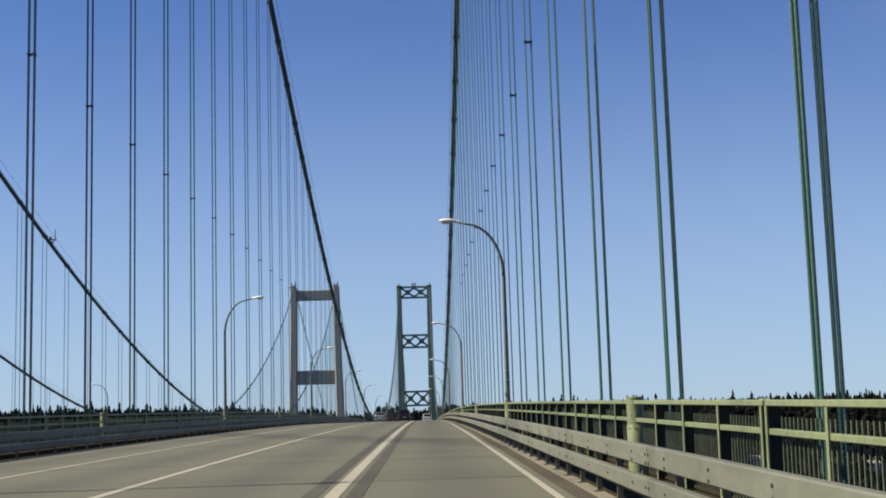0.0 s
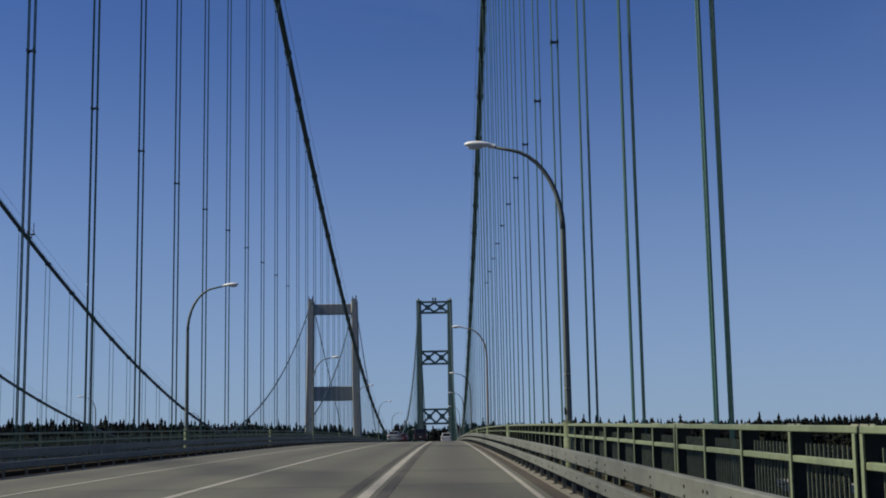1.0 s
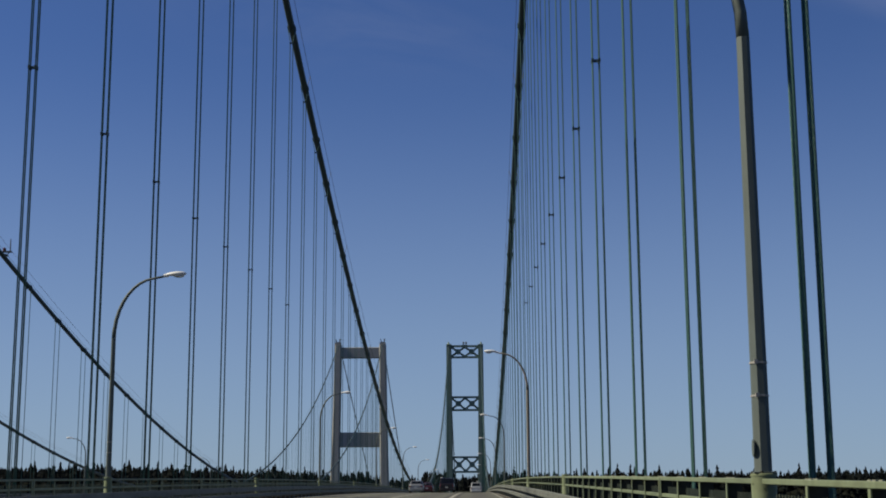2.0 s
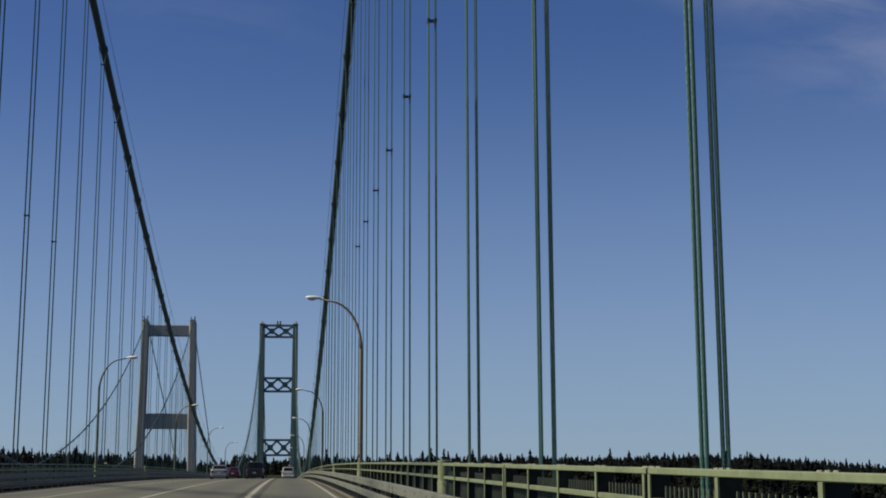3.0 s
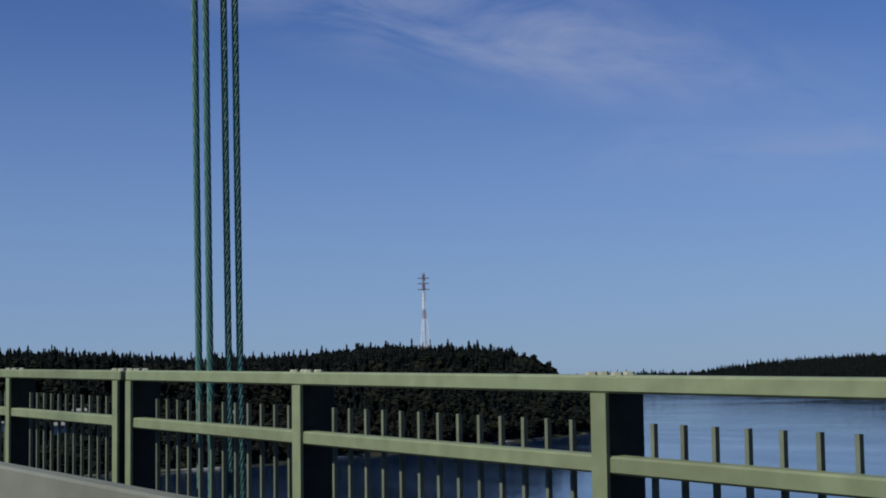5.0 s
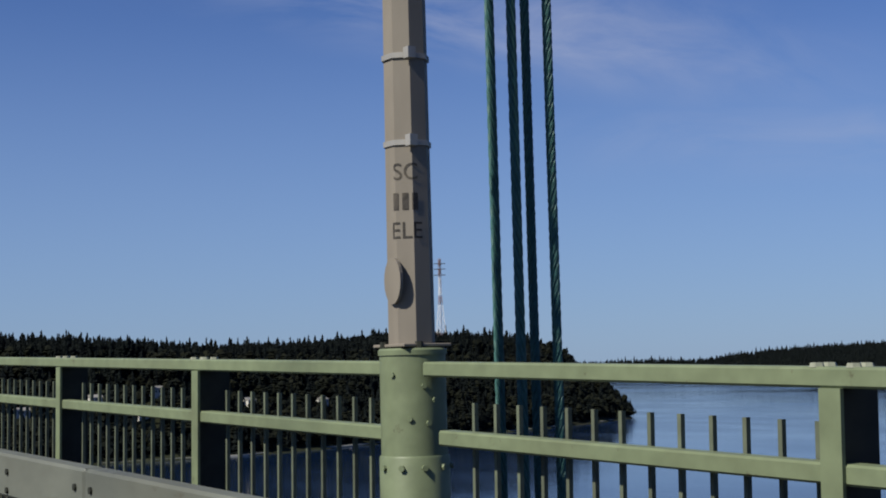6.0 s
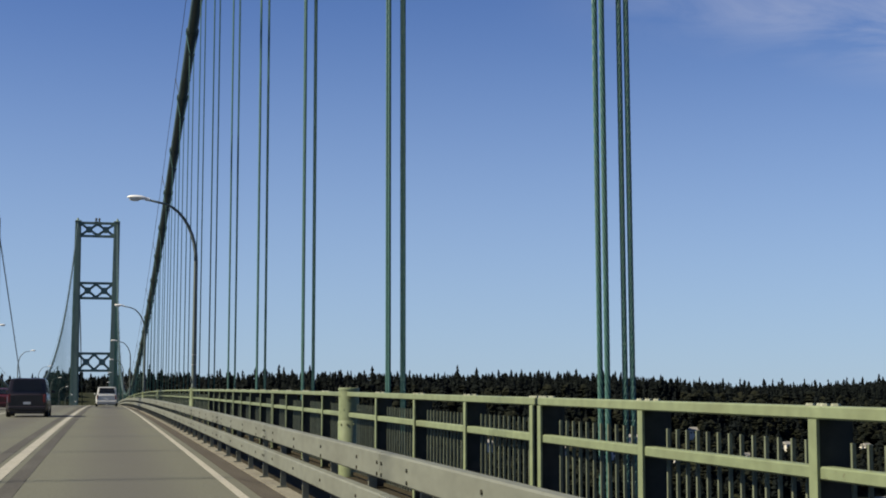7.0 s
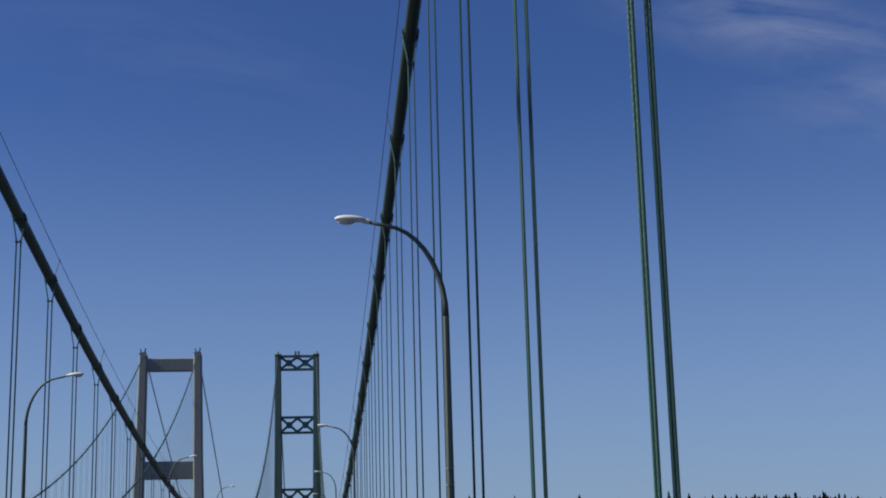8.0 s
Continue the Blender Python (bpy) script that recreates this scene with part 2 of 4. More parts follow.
SIDEWALK = surface("deck_concrete", (0.085, 0.078, 0.064), 0.9, grain=20, stain=0.8, vary=0.2, stained=0.5, dirt=(0.055, 0.047, 0.036))
DEBRIS = surface("gutter_grit", (0.062, 0.052, 0.038), 0.95, grain=45, stain=2.5, vary=0.5, stained=0.6, dirt=(0.10, 0.088, 0.066), bump=0.8, stretch=(1, 0.3, 1))
WHITE_LINE = surface("worn_white_paint", (0.2592, 0.2484, 0.2088), 0.7, grain=40, stain=2.0, vary=0.22, stained=0.45, dirt=(0.18, 0.172, 0.15), stretch=(1, 0.3, 1))
SEAL_BLACK = surface("black_sealant", (0.046, 0.043, 0.036), 0.92, grain=30, stain=1.0, vary=0.3, stained=0.5, dirt=(0.10, 0.098, 0.09), stretch=(1, 0.2, 1))
GRATING = surface("dark_brown_steel", (0.03, 0.026, 0.018), 0.9, gloss=0.05, grain=14, stain=1.1, vary=0.35, stained=0.4, dirt=(0.045, 0.036, 0.026))
KERB_PALE = surface("worn_kerb_concrete", (0.15, 0.14, 0.11), 0.9, grain=16, stain=1.8, vary=0.3, stained=0.8, dirt=(0.06, 0.05, 0.036), bump=0.4)
# Near-black paints shade onto the railing's web plates; bolts and splices are simply dark.
SHADED_STEEL = surface("dark_steel_and_shade", (0.022, 0.024, 0.018), 0.75, grain=12, stain=1.5, vary=0.3)
DARK_STEEL = plain("dark_steel", (0.03, 0.032, 0.03), 0.6)
RUBBER = plain("black_rubber", (0.012, 0.012, 0.012), 0.8)
BOLT = surface("weathered_bolt", (0.24, 0.25, 0.19), 0.6, grain=30, stain=5, vary=0.2)
CHALK = plain("chalky_white", (0.62, 0.62, 0.60), 0.5)
STENCIL = surface("faded_black_stencil", (0.045, 0.04, 0.035), 0.8, grain=60, vary=0.4, stain=8, stained=0.5, dirt=(0.2, 0.17, 0.13))
LENS = plain("lamp_glass", (0.55, 0.56, 0.55), 0.2)
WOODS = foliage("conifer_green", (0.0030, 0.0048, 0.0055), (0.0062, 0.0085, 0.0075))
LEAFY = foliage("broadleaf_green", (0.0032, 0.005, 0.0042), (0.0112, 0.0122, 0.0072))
EARTH = surface("shore_earth", (0.022, 0.025, 0.015), 0.95, grain=0.2, stain=0.02, vary=0.3, stained=0.5, dirt=(0.03, 0.027, 0.02), bump=0.0, gloss=0.05)
SEA_MAT = sea_water()
TAIL_RED = plain("dull_red_glass", (0.09, 0.015, 0.012), 0.3)
HAND_ROPE = surface("dark_hand_rope", (0.06, 0.065, 0.062), 0.6, grain=30, stain=2, vary=0.15, bump=0.0)
RED_PAINT, WHITE_PAINT = plain("mast_red", (0.27, 0.19, 0.18), 0.6), plain("mast_white", (0.72, 0.72, 0.72), 0.6)


# ------------------------------------------------------------------ mesh helpers
def add_box(bm, x0, x1, y0, y1, z0, z1, m=None):
    mat = Matrix.LocRotScale(((x0 + x1) / 2, (y0 + y1) / 2, (z0 + z1) / 2), None, (abs(x1 - x0), abs(y1 - y0), abs(z1 - z0)))
    bmesh.ops.create_cube(bm, size=1, matrix=(m @ mat) if m else mat)
    return bm


def bevelled(bm, w, seg=1):
    bmesh.ops.bevel(bm, geom=bm.edges[:], offset=w, segments=seg, affect="EDGES", profile=0.6)
    return bm


def box(x0, x1, y0, y1, z0, z1, bev=0.0):
    bm = bmesh.new()
    add_box(bm, x0, x1, y0, y1, z0, z1)
    return bevelled(bm, bev) if bev else bm


def sweep(bm, pts, radii, sides=8, cap=True, spin=0.0):
    """A round bar along pts."""
    pts = [Vector(p) for p in pts]
    if not isinstance(radii, (list, tuple)):
        radii = [radii] * len(pts)
    rings = []
    ref = Vector((0, 0, 1))
    for i, p in enumerate(pts):
        d = (pts[min(i + 1, len(pts) - 1)] - pts[max(i - 1, 0)]).normalized()
        r = ref if abs(d.z) < 0.95 else Vector((1, 0, 0))
        u = d.cross(r).normalized()
        if i and u.dot(last) < 0:
            u = -u
        if i and abs(d.z) > 0.6 and abs(u.dot(last)) < 0.9:
            u = (last - d * last.dot(d)).normalized()
        last = u
        w = d.cross(u)
        rings.append([bm.verts.new(p + (u * math.cos(2 * math.pi * k / sides + spin) + w * math.sin(2 * math.pi * k / sides + spin)) * radii[i]) for k in range(sides)])
    for a, b in zip(rings, rings[1:]):
        for k in range(sides):
            bm.faces.new((a[k], a[(k + 1) % sides], b[(k + 1) % sides], b[k]))
    if cap:
        bm.faces.new(rings[0][::-1])
        bm.faces.new(rings[-1])
    return bm


def bar(bm, a, b, w, h):
    """A square bar from a to b, w wide and h deep."""
    a, b = Vector(a), Vector(b)
    d = b - a
    m = Matrix.Translation((a + b) / 2) @ d.to_track_quat("Y", "Z").to_matrix().to_4x4()
    add_box(bm, -w / 2, w / 2, -d.length / 2, d.length / 2, -h / 2, h / 2, m)
    return bm


def mesh_of(name, bm, material, smooth=False):
    me = bpy.data.meshes.new(name)
    bmesh.ops.recalc_face_normals(bm, faces=bm.faces)
    bm.to_mesh(me)
    bm.free()
    me.materials.append(material)
    if smooth:
        me.polygons.foreach_set("use_smooth", [True] * len(me.polygons))
    return me


def thing(name, label, category, group="", kind="", m=None):
    ob = new(name)
    ob.empty_display_size = 0.1
    if m:
        ob.matrix_basis = m
    return tagged(ob, label, category, group, kind)


def part(name, bm, material, parent, label="", smooth=False, kind=""):
    me = bm if isinstance(bm, bpy.types.Mesh) else mesh_of(name, bm, material, smooth)
    ob = new(name, me)
    ob.parent = parent
    return tagged(ob, label, kind=kind)


def solid(name, bm, material, label, category="", kind="", group="", smooth=False, m=None):
    ob = new(name, mesh_of(name, bm, material, smooth))
    if m:
        ob.matrix_basis = m
    return tagged(ob, label, category, group, kind)


def prism_along(xs, zs, y0, y1, step):
    """A profile (x, z above the road) run along the cambered deck."""
    bm = bmesh.new()
    n = max(1, round((y1 - y0) / step))
    rings = []
    for i in range(n + 1):
        y = y0 + (y1 - y0) * i / n
        rings.append([bm.verts.new((x, y, road_z(y) + z)) for x, z in zip(xs, zs)])
    k = len(xs)
    for a, b in zip(rings, rings[1:]):
        for j in range(k):
            bm.faces.new((a[j], a[(j + 1) % k], b[(j + 1) % k], b[j]))
    bm.faces.new(rings[0])
    bm.faces.new(rings[-1][::-1])
    return bm


def strip(x0, x1, z0, z1, y0=-470, y1=770, step=PANEL):
    return prism_along((x0, x1, x1, x0), (z0, z0, z1, z1), y0, y1, step)


def deck_pose(y, x=0.0, dz=0.0, flip=False):
    """A pose on the deck at y, tilted with its slope."""
    slope = math.degrees(math.atan(road_z(y + 0.5) - road_z(y - 0.5)))
    m = pose(x, y, road_z(y) + dz, slope)
    return m @ pose(0, 0, 0, 0, 0, 180) if flip else m


# ------------------------------------------------------------------ land and water
SHORE = [(-4700, -1500), (-2000, -150), (-1000, 330), (-400, 560), (0, 600), (420, 560), (700, 640), (860, 705), (960, 760),
         (1000, 900), (1100, 1500), (1500, 2600), (4700, 6000)]


CREST = [(-400, 78), (-150, 74), (100, 71), (380, 70), (480, 63), (600, 65), (720, 71), (850, 73)]    # height of the bluff over the sea


def ramp_of(table, x):
    for (xa, ya), (xb, yb) in zip(table, table[1:]):
        if x <= xb:
            return ya + (yb - ya) * max(0, x - xa) / (xb - xa)
    return table[-1][1]


def shore_y(x):
    return ramp_of(SHORE, x)


def land_z(x, y):
    """Height of the ground: a bluff behind the shore, a far shore across the water, the sea bed between."""
    nz = noise.noise((x / 160, y / 160, 3.1)) * 5 + noise.noise((x / 45, y / 45, 7.7)) * 2
    s = min(y - shore_y(x), (1020 - x) * 1.3 + max(0, y - 850) * 0.2)
    far = min(0.871 * (x - 2027) - 0.492 * (y - 1186), 3250 - y) + noise.noise((x / 400, y / 400, 1.0)) * 90
    rim = 0.669 * x + 0.743 * y - 4290 + noise.noise((x / 500, y / 500, 2.0)) * 60
    back = -760 - y
    crest = ramp_of(CREST, x)
    best = -22.0
    for q, top, run in ((s, crest, 165.0), (far, 74.0, 620.0), (rim, 42.0, 200.0), (back, 66.0, 150.0)):
        u = min(max(q / run, -1), 1)
        best = max(best, top * (0.5 * u * u * (3 - 2 * u) + 0.5 * u * (2 - u)) if u > 0 else 22 * u)
        if q > 0:
            best += min(q, 200) / 200 * nz
    return SEA + best


def build_land():
    xs = np.concatenate([np.arange(-4600, -1400, 200), np.arange(-1400, 1300, 30), np.arange(1300, 4601, 150)])
    ys = np.concatenate([np.arange(-4600, 200, 200), np.arange(200, 1400, 30), np.arange(1400, 4801, 150)])
    verts = [(x, y, land_z(x, y)) for y in ys for x in xs]
    w = len(xs)
    faces = [(j * w + i, j * w + i + 1, (j + 1) * w + i + 1, (j + 1) * w + i) for j in range(len(ys) - 1) for i in range(w - 1)]
    me = bpy.data.meshes.new("ground")
    me.from_pydata(verts, [], faces)
    me.materials.append(EARTH)
    me.polygons.foreach_set("use_smooth", [True] * len(me.polygons))
    tagged(new("ground", me), "dark earth bluffs and shores under the woods", "ground", kind="structure")
    solid("water", box(-4600, 4600, -4600, 4800, SEA - 0.4, SEA), SEA_MAT, "wide rippled blue strait under the bridge", "water", kind="structure")


def tree_shape(rng, conifer):
    """Vertices and faces of one small tree of height 1: ragged tiers, or lumps for a broadleaf."""
    v, f = [], []

    def ring(z, r, n, ragged):
        k = len(v)
        off = rng.random() * 6.28
        for i in range(n):
            q = r * (1 + ragged * (rng.random() - 0.5) * 2)
            v.append((q * math.cos(off + 6.283 * i / n), q * math.sin(off + 6.283 * i / n), z + ragged * 0.05 * (rng.random() - 0.5)))
        return list(range(k, k + n))

    def skin(a, b):
        n = len(a)
        for i in range(n):
            f.append((a[i], a[(i + 1) % n], b[(i + 1) % n], b[i]))

    def tip(a, z):
        v.append((0.02 * (rng.random() - 0.5), 0.02 * (rng.random() - 0.5), z))
        for i in range(len(a)):
            f.append((a[i], a[(i + 1) % len(a)], len(v) - 1))

    if conifer:
        skin(ring(-0.02, 0.015, 4, 0), ring(0.2, 0.012, 4, 0))
        tiers = 6
        wide = 0.15 + 0.07 * rng.random()
        for k in range(tiers):
            z0 = 0.08 + 0.80 * k / tiers
            r0 = wide * (1 - k / tiers) ** 0.85 + 0.012
            a = ring(z0 - 0.03 * rng.random(), r0, 6, 0.5)
            b = ring(z0 + 0.08, r0 * 0.62, 6, 0.35)
            skin(a, b)
            tip(b, min(1.0, z0 + 0.24 - 0.012 * k))
    else:
        skin(ring(-0.02, 0.03, 4, 0), ring(0.35, 0.02, 4, 0))
        for _ in range(6):
            cx, cy, cz = (rng.random() - 0.5) * 0.45, (rng.random() - 0.5) * 0.45, 0.35 + 0.45 * rng.random()
            s = 0.14 + 0.12 * rng.random()
            k = len(v)
            a = ring(cz - s * 0.6, s * 0.7, 6, 0.3)
            b = ring(cz + s * 0.1, s, 6, 0.35)
            c = ring(cz + s * 0.7, s * 0.6, 6, 0.35)
            skin(a, b)
            skin(b, c)
            tip(c, cz + s)
            for i in range(k, len(v)):
                v[i] = (v[i][0] + cx, v[i][1] + cy, v[i][2])
    return np.array(v), f


def plant(name, label, places, shapes, material):
    """places: (x, y, z, height, turn). All trees of a wood in one mesh."""
    rng = random.Random(5)
    verts, faces, base = [], [], 0
    for x, y, z, h, a in places:
        v, f = shapes[rng.randrange(len(shapes))]
        c, s = math.cos(a), math.sin(a)
        w = h * (0.85 + 0.4 * rng.random())
        p = np.empty_like(v)
        p[:, 0] = (v[:, 0] * c - v[:, 1] * s) * w + x
        p[:, 1] = (v[:, 0] * s + v[:, 1] * c) * w + y
        p[:, 2] = v[:, 2] * h + z
        verts.append(p)
        faces += [tuple(i + base for i in q) for q in f]
        base += len(v)
    me = bpy.data.meshes.new(name)
    me.from_pydata(np.concatenate(verts).tolist(), [], faces)
    me.materials.append(material)
    tagged(new(name, me), label, "trees", kind="stuff")


def build_woods():
    rng = random.Random(11)
    fir = [tree_shape(rng, True) for _ in range(9)]
    leaf = [tree_shape(rng, False) for _ in range(6)]
    firs, leaves, distant = [], [], []
    for _ in range(19000):
        x = rng.uniform(-620, 1010)
        s = rng.uniform(2, 300) if abs(x + 40) > 160 or rng.random() < 0.5 else rng.uniform(290, 480)
        y = shore_y(x) + s
        if x > 600 and y > 1150:
            continue
        z = land_z(x, y)
        if z < SEA + 1.2 or (abs(x) < 14 and y < 900) or (abs(x - OTHER_X) < 22 and y < 900):
            continue
        if any(abs(x - hx) < 9 and -15 < y - hy < 7 for hx, hy, *_ in HOUSES):
            continue
        # keep the slope behind the front rows thinner, the crest full
        if 60 < s < 130 and rng.random() < 0.3:
            continue
        if s < 130 and rng.random() < 0.35:
            leaves.append((x, y, z - 0.3, rng.uniform(9, 17), rng.random() * 6.3))
        else:
            h = rng.uniform(12, 19) * (1.35 if rng.random() < 0.05 else 1)
            firs.append((x, y, z - 0.5, h, rng.random() * 6.3))
    for _ in range(36000):
        d = rng.uniform(2300, 4900)
        a = radians(rng.uniform(36, 62))
        x, y = d * math.sin(a), -290 + d * math.cos(a)
        near = 0.871 * (x - 2027) - 0.492 * (y - 1186)
        rim = 0.669 * x + 0.743 * y - 4290
        if x > 4590 or y > 4790 or not (-60 < near < 640 and y < 3300 or -60 < rim < 330):
            continue
        z = land_z(x, y)
        if z > SEA + 1.5:
            distant.append((x, y, z - 1, rng.uniform(12, 22) * (1.5 if rng.random() < 0.1 else 1), rng.random() * 6.3))
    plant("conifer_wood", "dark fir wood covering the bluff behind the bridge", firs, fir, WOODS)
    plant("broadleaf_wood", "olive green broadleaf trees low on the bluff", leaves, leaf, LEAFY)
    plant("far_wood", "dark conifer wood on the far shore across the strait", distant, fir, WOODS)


# x, y, width, depth, height, turn
HOUSES = ((330, 622, 15, 9, 6, 10), (352, 636, 11, 8, 5, -5), (376, 615, 13, 8, 6, 25), (398, 640, 12, 9, 6, 15), (300, 630, 12, 8, 5, 0),
          (425, 612, 10, 8, 5, 30), (250, 640, 14, 9, 6, 0), (160, 655, 12, 8, 6, -10), (470, 640, 11, 8, 5, 20), (70, 660, 22, 10, 7, 4),
          (540, 655, 10, 8, 5, 30), (205, 640, 11, 8, 5, 12))
build_land()
build_woods()


# ------------------------------------------------------------------ roadway
def build_road():
    solid("road", strip(-7.0, 7.0, -0.28, 0.0), ASPHALT, "worn grey four-lane roadway of the bridge deck", "road", kind="structure")
    for x, w in ((6.80, 0.11), (3.655, 0.215), (-0.08, 0.18), (-3.75, 0.14), (-6.91, 0.15)):
        solid("lane_line", strip(x - w / 2, x + w / 2, 0.002, 0.006), WHITE_LINE, "worn white painted line along the roadway", "road marking", kind="structure")
    for x, w in ((3.655 - 0.33, 0.24), (3.655 + 0.33, 0.24)):
        solid("joint_seal", strip(x - w / 2, x + w / 2, 0.001, 0.004), SEAL_BLACK, "dark sealed joint beside the lane line", "road joint", kind="structure")
    for s in (-1, 1):
        solid("gutter", prism_along([s * q for q in (7.0, 7.46, 7.46, 7.0)], (-0.28, -0.28, -0.10, 0.003), -470, 770, PANEL), DEBRIS,
              "brown grit lying in the sloping gutter beside the roadway", "gutter", kind="structure")
        solid("kerb", strip(s * 7.46, s * 7.68, -0.28, -0.085), KERB_PALE, "worn pale concrete strip under the guard beams", "kerb", kind="structure")
        solid("pavement", strip(s * 7.68, s * 8.34, -0.28, -0.09), GRATING, "near-black steel grating behind the guard beams", "pavement", kind="structure")
        solid("edge_beam", strip(s * 8.34, s * 9.0, -0.28, 0.055), GRATING, "near-black steel edge beam under the railing", "edge beam", kind="structure")
        solid("stiffening_truss", truss(s * CABLE_X), TOWER_GREEN, "deep green steel truss under the deck's edge", "bridge truss", kind="structure")


def truss(x, y0=-52, y1=80, top=-0.45, deep=9.0, w=0.4):
    bm = bmesh.new()
    ys = [PHASE + k * PANEL for k in range(y0, y1)]
    for i, (a, b) in enumerate(zip(ys, ys[1:])):
        za, zb = road_z(a) + top, road_z(b) + top
        bar(bm, (x, a, za), (x, b, zb), w, w)
        bar(bm, (x, a, za - deep), (x, b, zb - deep), w, w)
        bar(bm, (x, a, za - 0.2), (x, a, za - deep), w * 0.7, w * 0.7)
        bar(bm, (x, a, za if i % 2 else za - deep), (x, b, zb - deep if i % 2 else zb), w * 0.8, w * 0.8)
    return bm


build_road()


# ------------------------------------------------------------------ towers
def lattice_strut(parent, y, z0, z1, half, depth=1.4):
    """A portal strut: two chords and two crossed panels side by side, with gussets."""
    strut = part("strut", bar(bmesh.new(), (-half, y, z1 - 0.55), (half, y, z1 - 0.55), depth, 1.1), TOWER_GREEN, parent, "latticed steel portal strut")
    part("bottom_chord", bar(bmesh.new(), (-half, y, z0 + 0.55), (half, y, z0 + 0.55), depth, 1.1), TOWER_GREEN, strut)
    a, b = z0 + 1.0, z1 - 1.0
    for x0, x1 in ((-half, 0), (0, half)):
        part("brace", bar(bmesh.new(), (x0, y, a), (x1, y, b), depth * 0.6, 1.1), TOWER_GREEN, strut)
        part("brace", bar(bmesh.new(), (x0, y - 0.02, b), (x1, y - 0.02, a), depth * 0.6, 1.1), TOWER_GREEN, strut)
        bm = bmesh.new()
        bmesh.ops.create_cone(bm, cap_ends=True, segments=8, radius1=1.65, radius2=1.65, depth=depth * 0.75,
                              matrix=pose((x0 + x1) / 2, y, (a + b) / 2, 90, 22.5))
        part("gusset", bm, TOWER_GREEN, strut)
        for xe in (x0, x1):
            part("gusset", box(xe - 1.2, xe + 1.2, y - 0.3, y + 0.3, a - 0.1, a + 0.95), TOWER_GREEN, strut)
            part("gusset", box(xe - 1.2, xe + 1.2, y - 0.3, y + 0.3, b - 0.95, b + 0.1), TOWER_GREEN, strut)


def steel_tower(y):
    t = thing("bridge_tower", "tall green steel suspension tower with three latticed struts", "bridge tower", group="steel bridge towers")
    for s in (-1, 1):
        bm = bmesh.new()
        zs = (SEA - 8, -10.0, 40.0, 90.4)
        outer, inner, deep = (11.6, 10.95, 10.65, 10.4), (5.9, 6.7, 7.25, 7.6), (5.2, 4.2, 3.4, 2.8)
        rings = []
        for z, o, i, d in zip(zs, outer, inner, deep):
            # a cross-shaped cellular shaft: recessed corners
            q = 0.45
            pts = [(i, -d + q), (i + q, -d + q), (i + q, -d), (o - q, -d), (o - q, -d + q), (o, -d + q),
                   (o, d - q), (o - q, d - q), (o - q, d), (i + q, d), (i + q, d - q), (i, d - q)]
            rings.append([bm.verts.new((s * px, y + py, z)) for px, py in pts])
        for a, b in zip(rings, rings[1:]):
            for k in range(12):
                bm.faces.new((a[k], a[(k + 1) % 12], b[(k + 1) % 12], b[k]))
        bm.faces.new(rings[0])
        bm.faces.new(rings[-1])
        leg = part("leg", bm, TOWER_GREEN, t)
        part("saddle", box(s * 9.0 - 1.5, s * 9.0 + 1.5, y - 3.2, y + 3.2, 90.4, 91.1, 0.15), TOWER_GREEN, leg)
        bm = bmesh.new()
        bmesh.ops.create_cone(bm, cap_ends=True, segments=12, radius1=0.9, radius2=0.25, depth=1.6, matrix=pose(s * CABLE_X, y - 1.2, 91.7))
        part("saddle_cover", bm, TOWER_GREEN, leg)
        part("pier", box(s * 9.0 - 8, s * 9.0 + 8, y - 10, y + 10, SEA - 20, SEA + 8, 0.6), CONCRETE, t, "pale concrete pier")
    for z0, z1, half in ((83.2, 90.6, 7.7), (53.4, 61.7, 7.6), (19.0, 28.2, 7.3)):
        lattice_strut(t, y - 1.2, z0, z1, half)
    beacon = part("beacon", box(-1.5, 1.5, y - 0.6, y + 0.6, 90.6, 91.0, 0.05), DARK_STEEL, t, "small dark aviation light on a platform")
    for x in (-0.75, 0.75):
        part("light", sweep(bmesh.new(), [(x, y, 91.0), (x, y, 91.3), (x, y, 91.5), (x, y, 92.5), (x, y, 92.8)], [0.2, 0.2, 0.5, 0.5, 0.2], 10), DARK_STEEL, beacon)
    part("deck_beam", box(-7.0, 7.0, y - 1.2, y + 1.2, road_z(y) - 9.5, road_z(y) - 6.5), TOWER_GREEN, t)


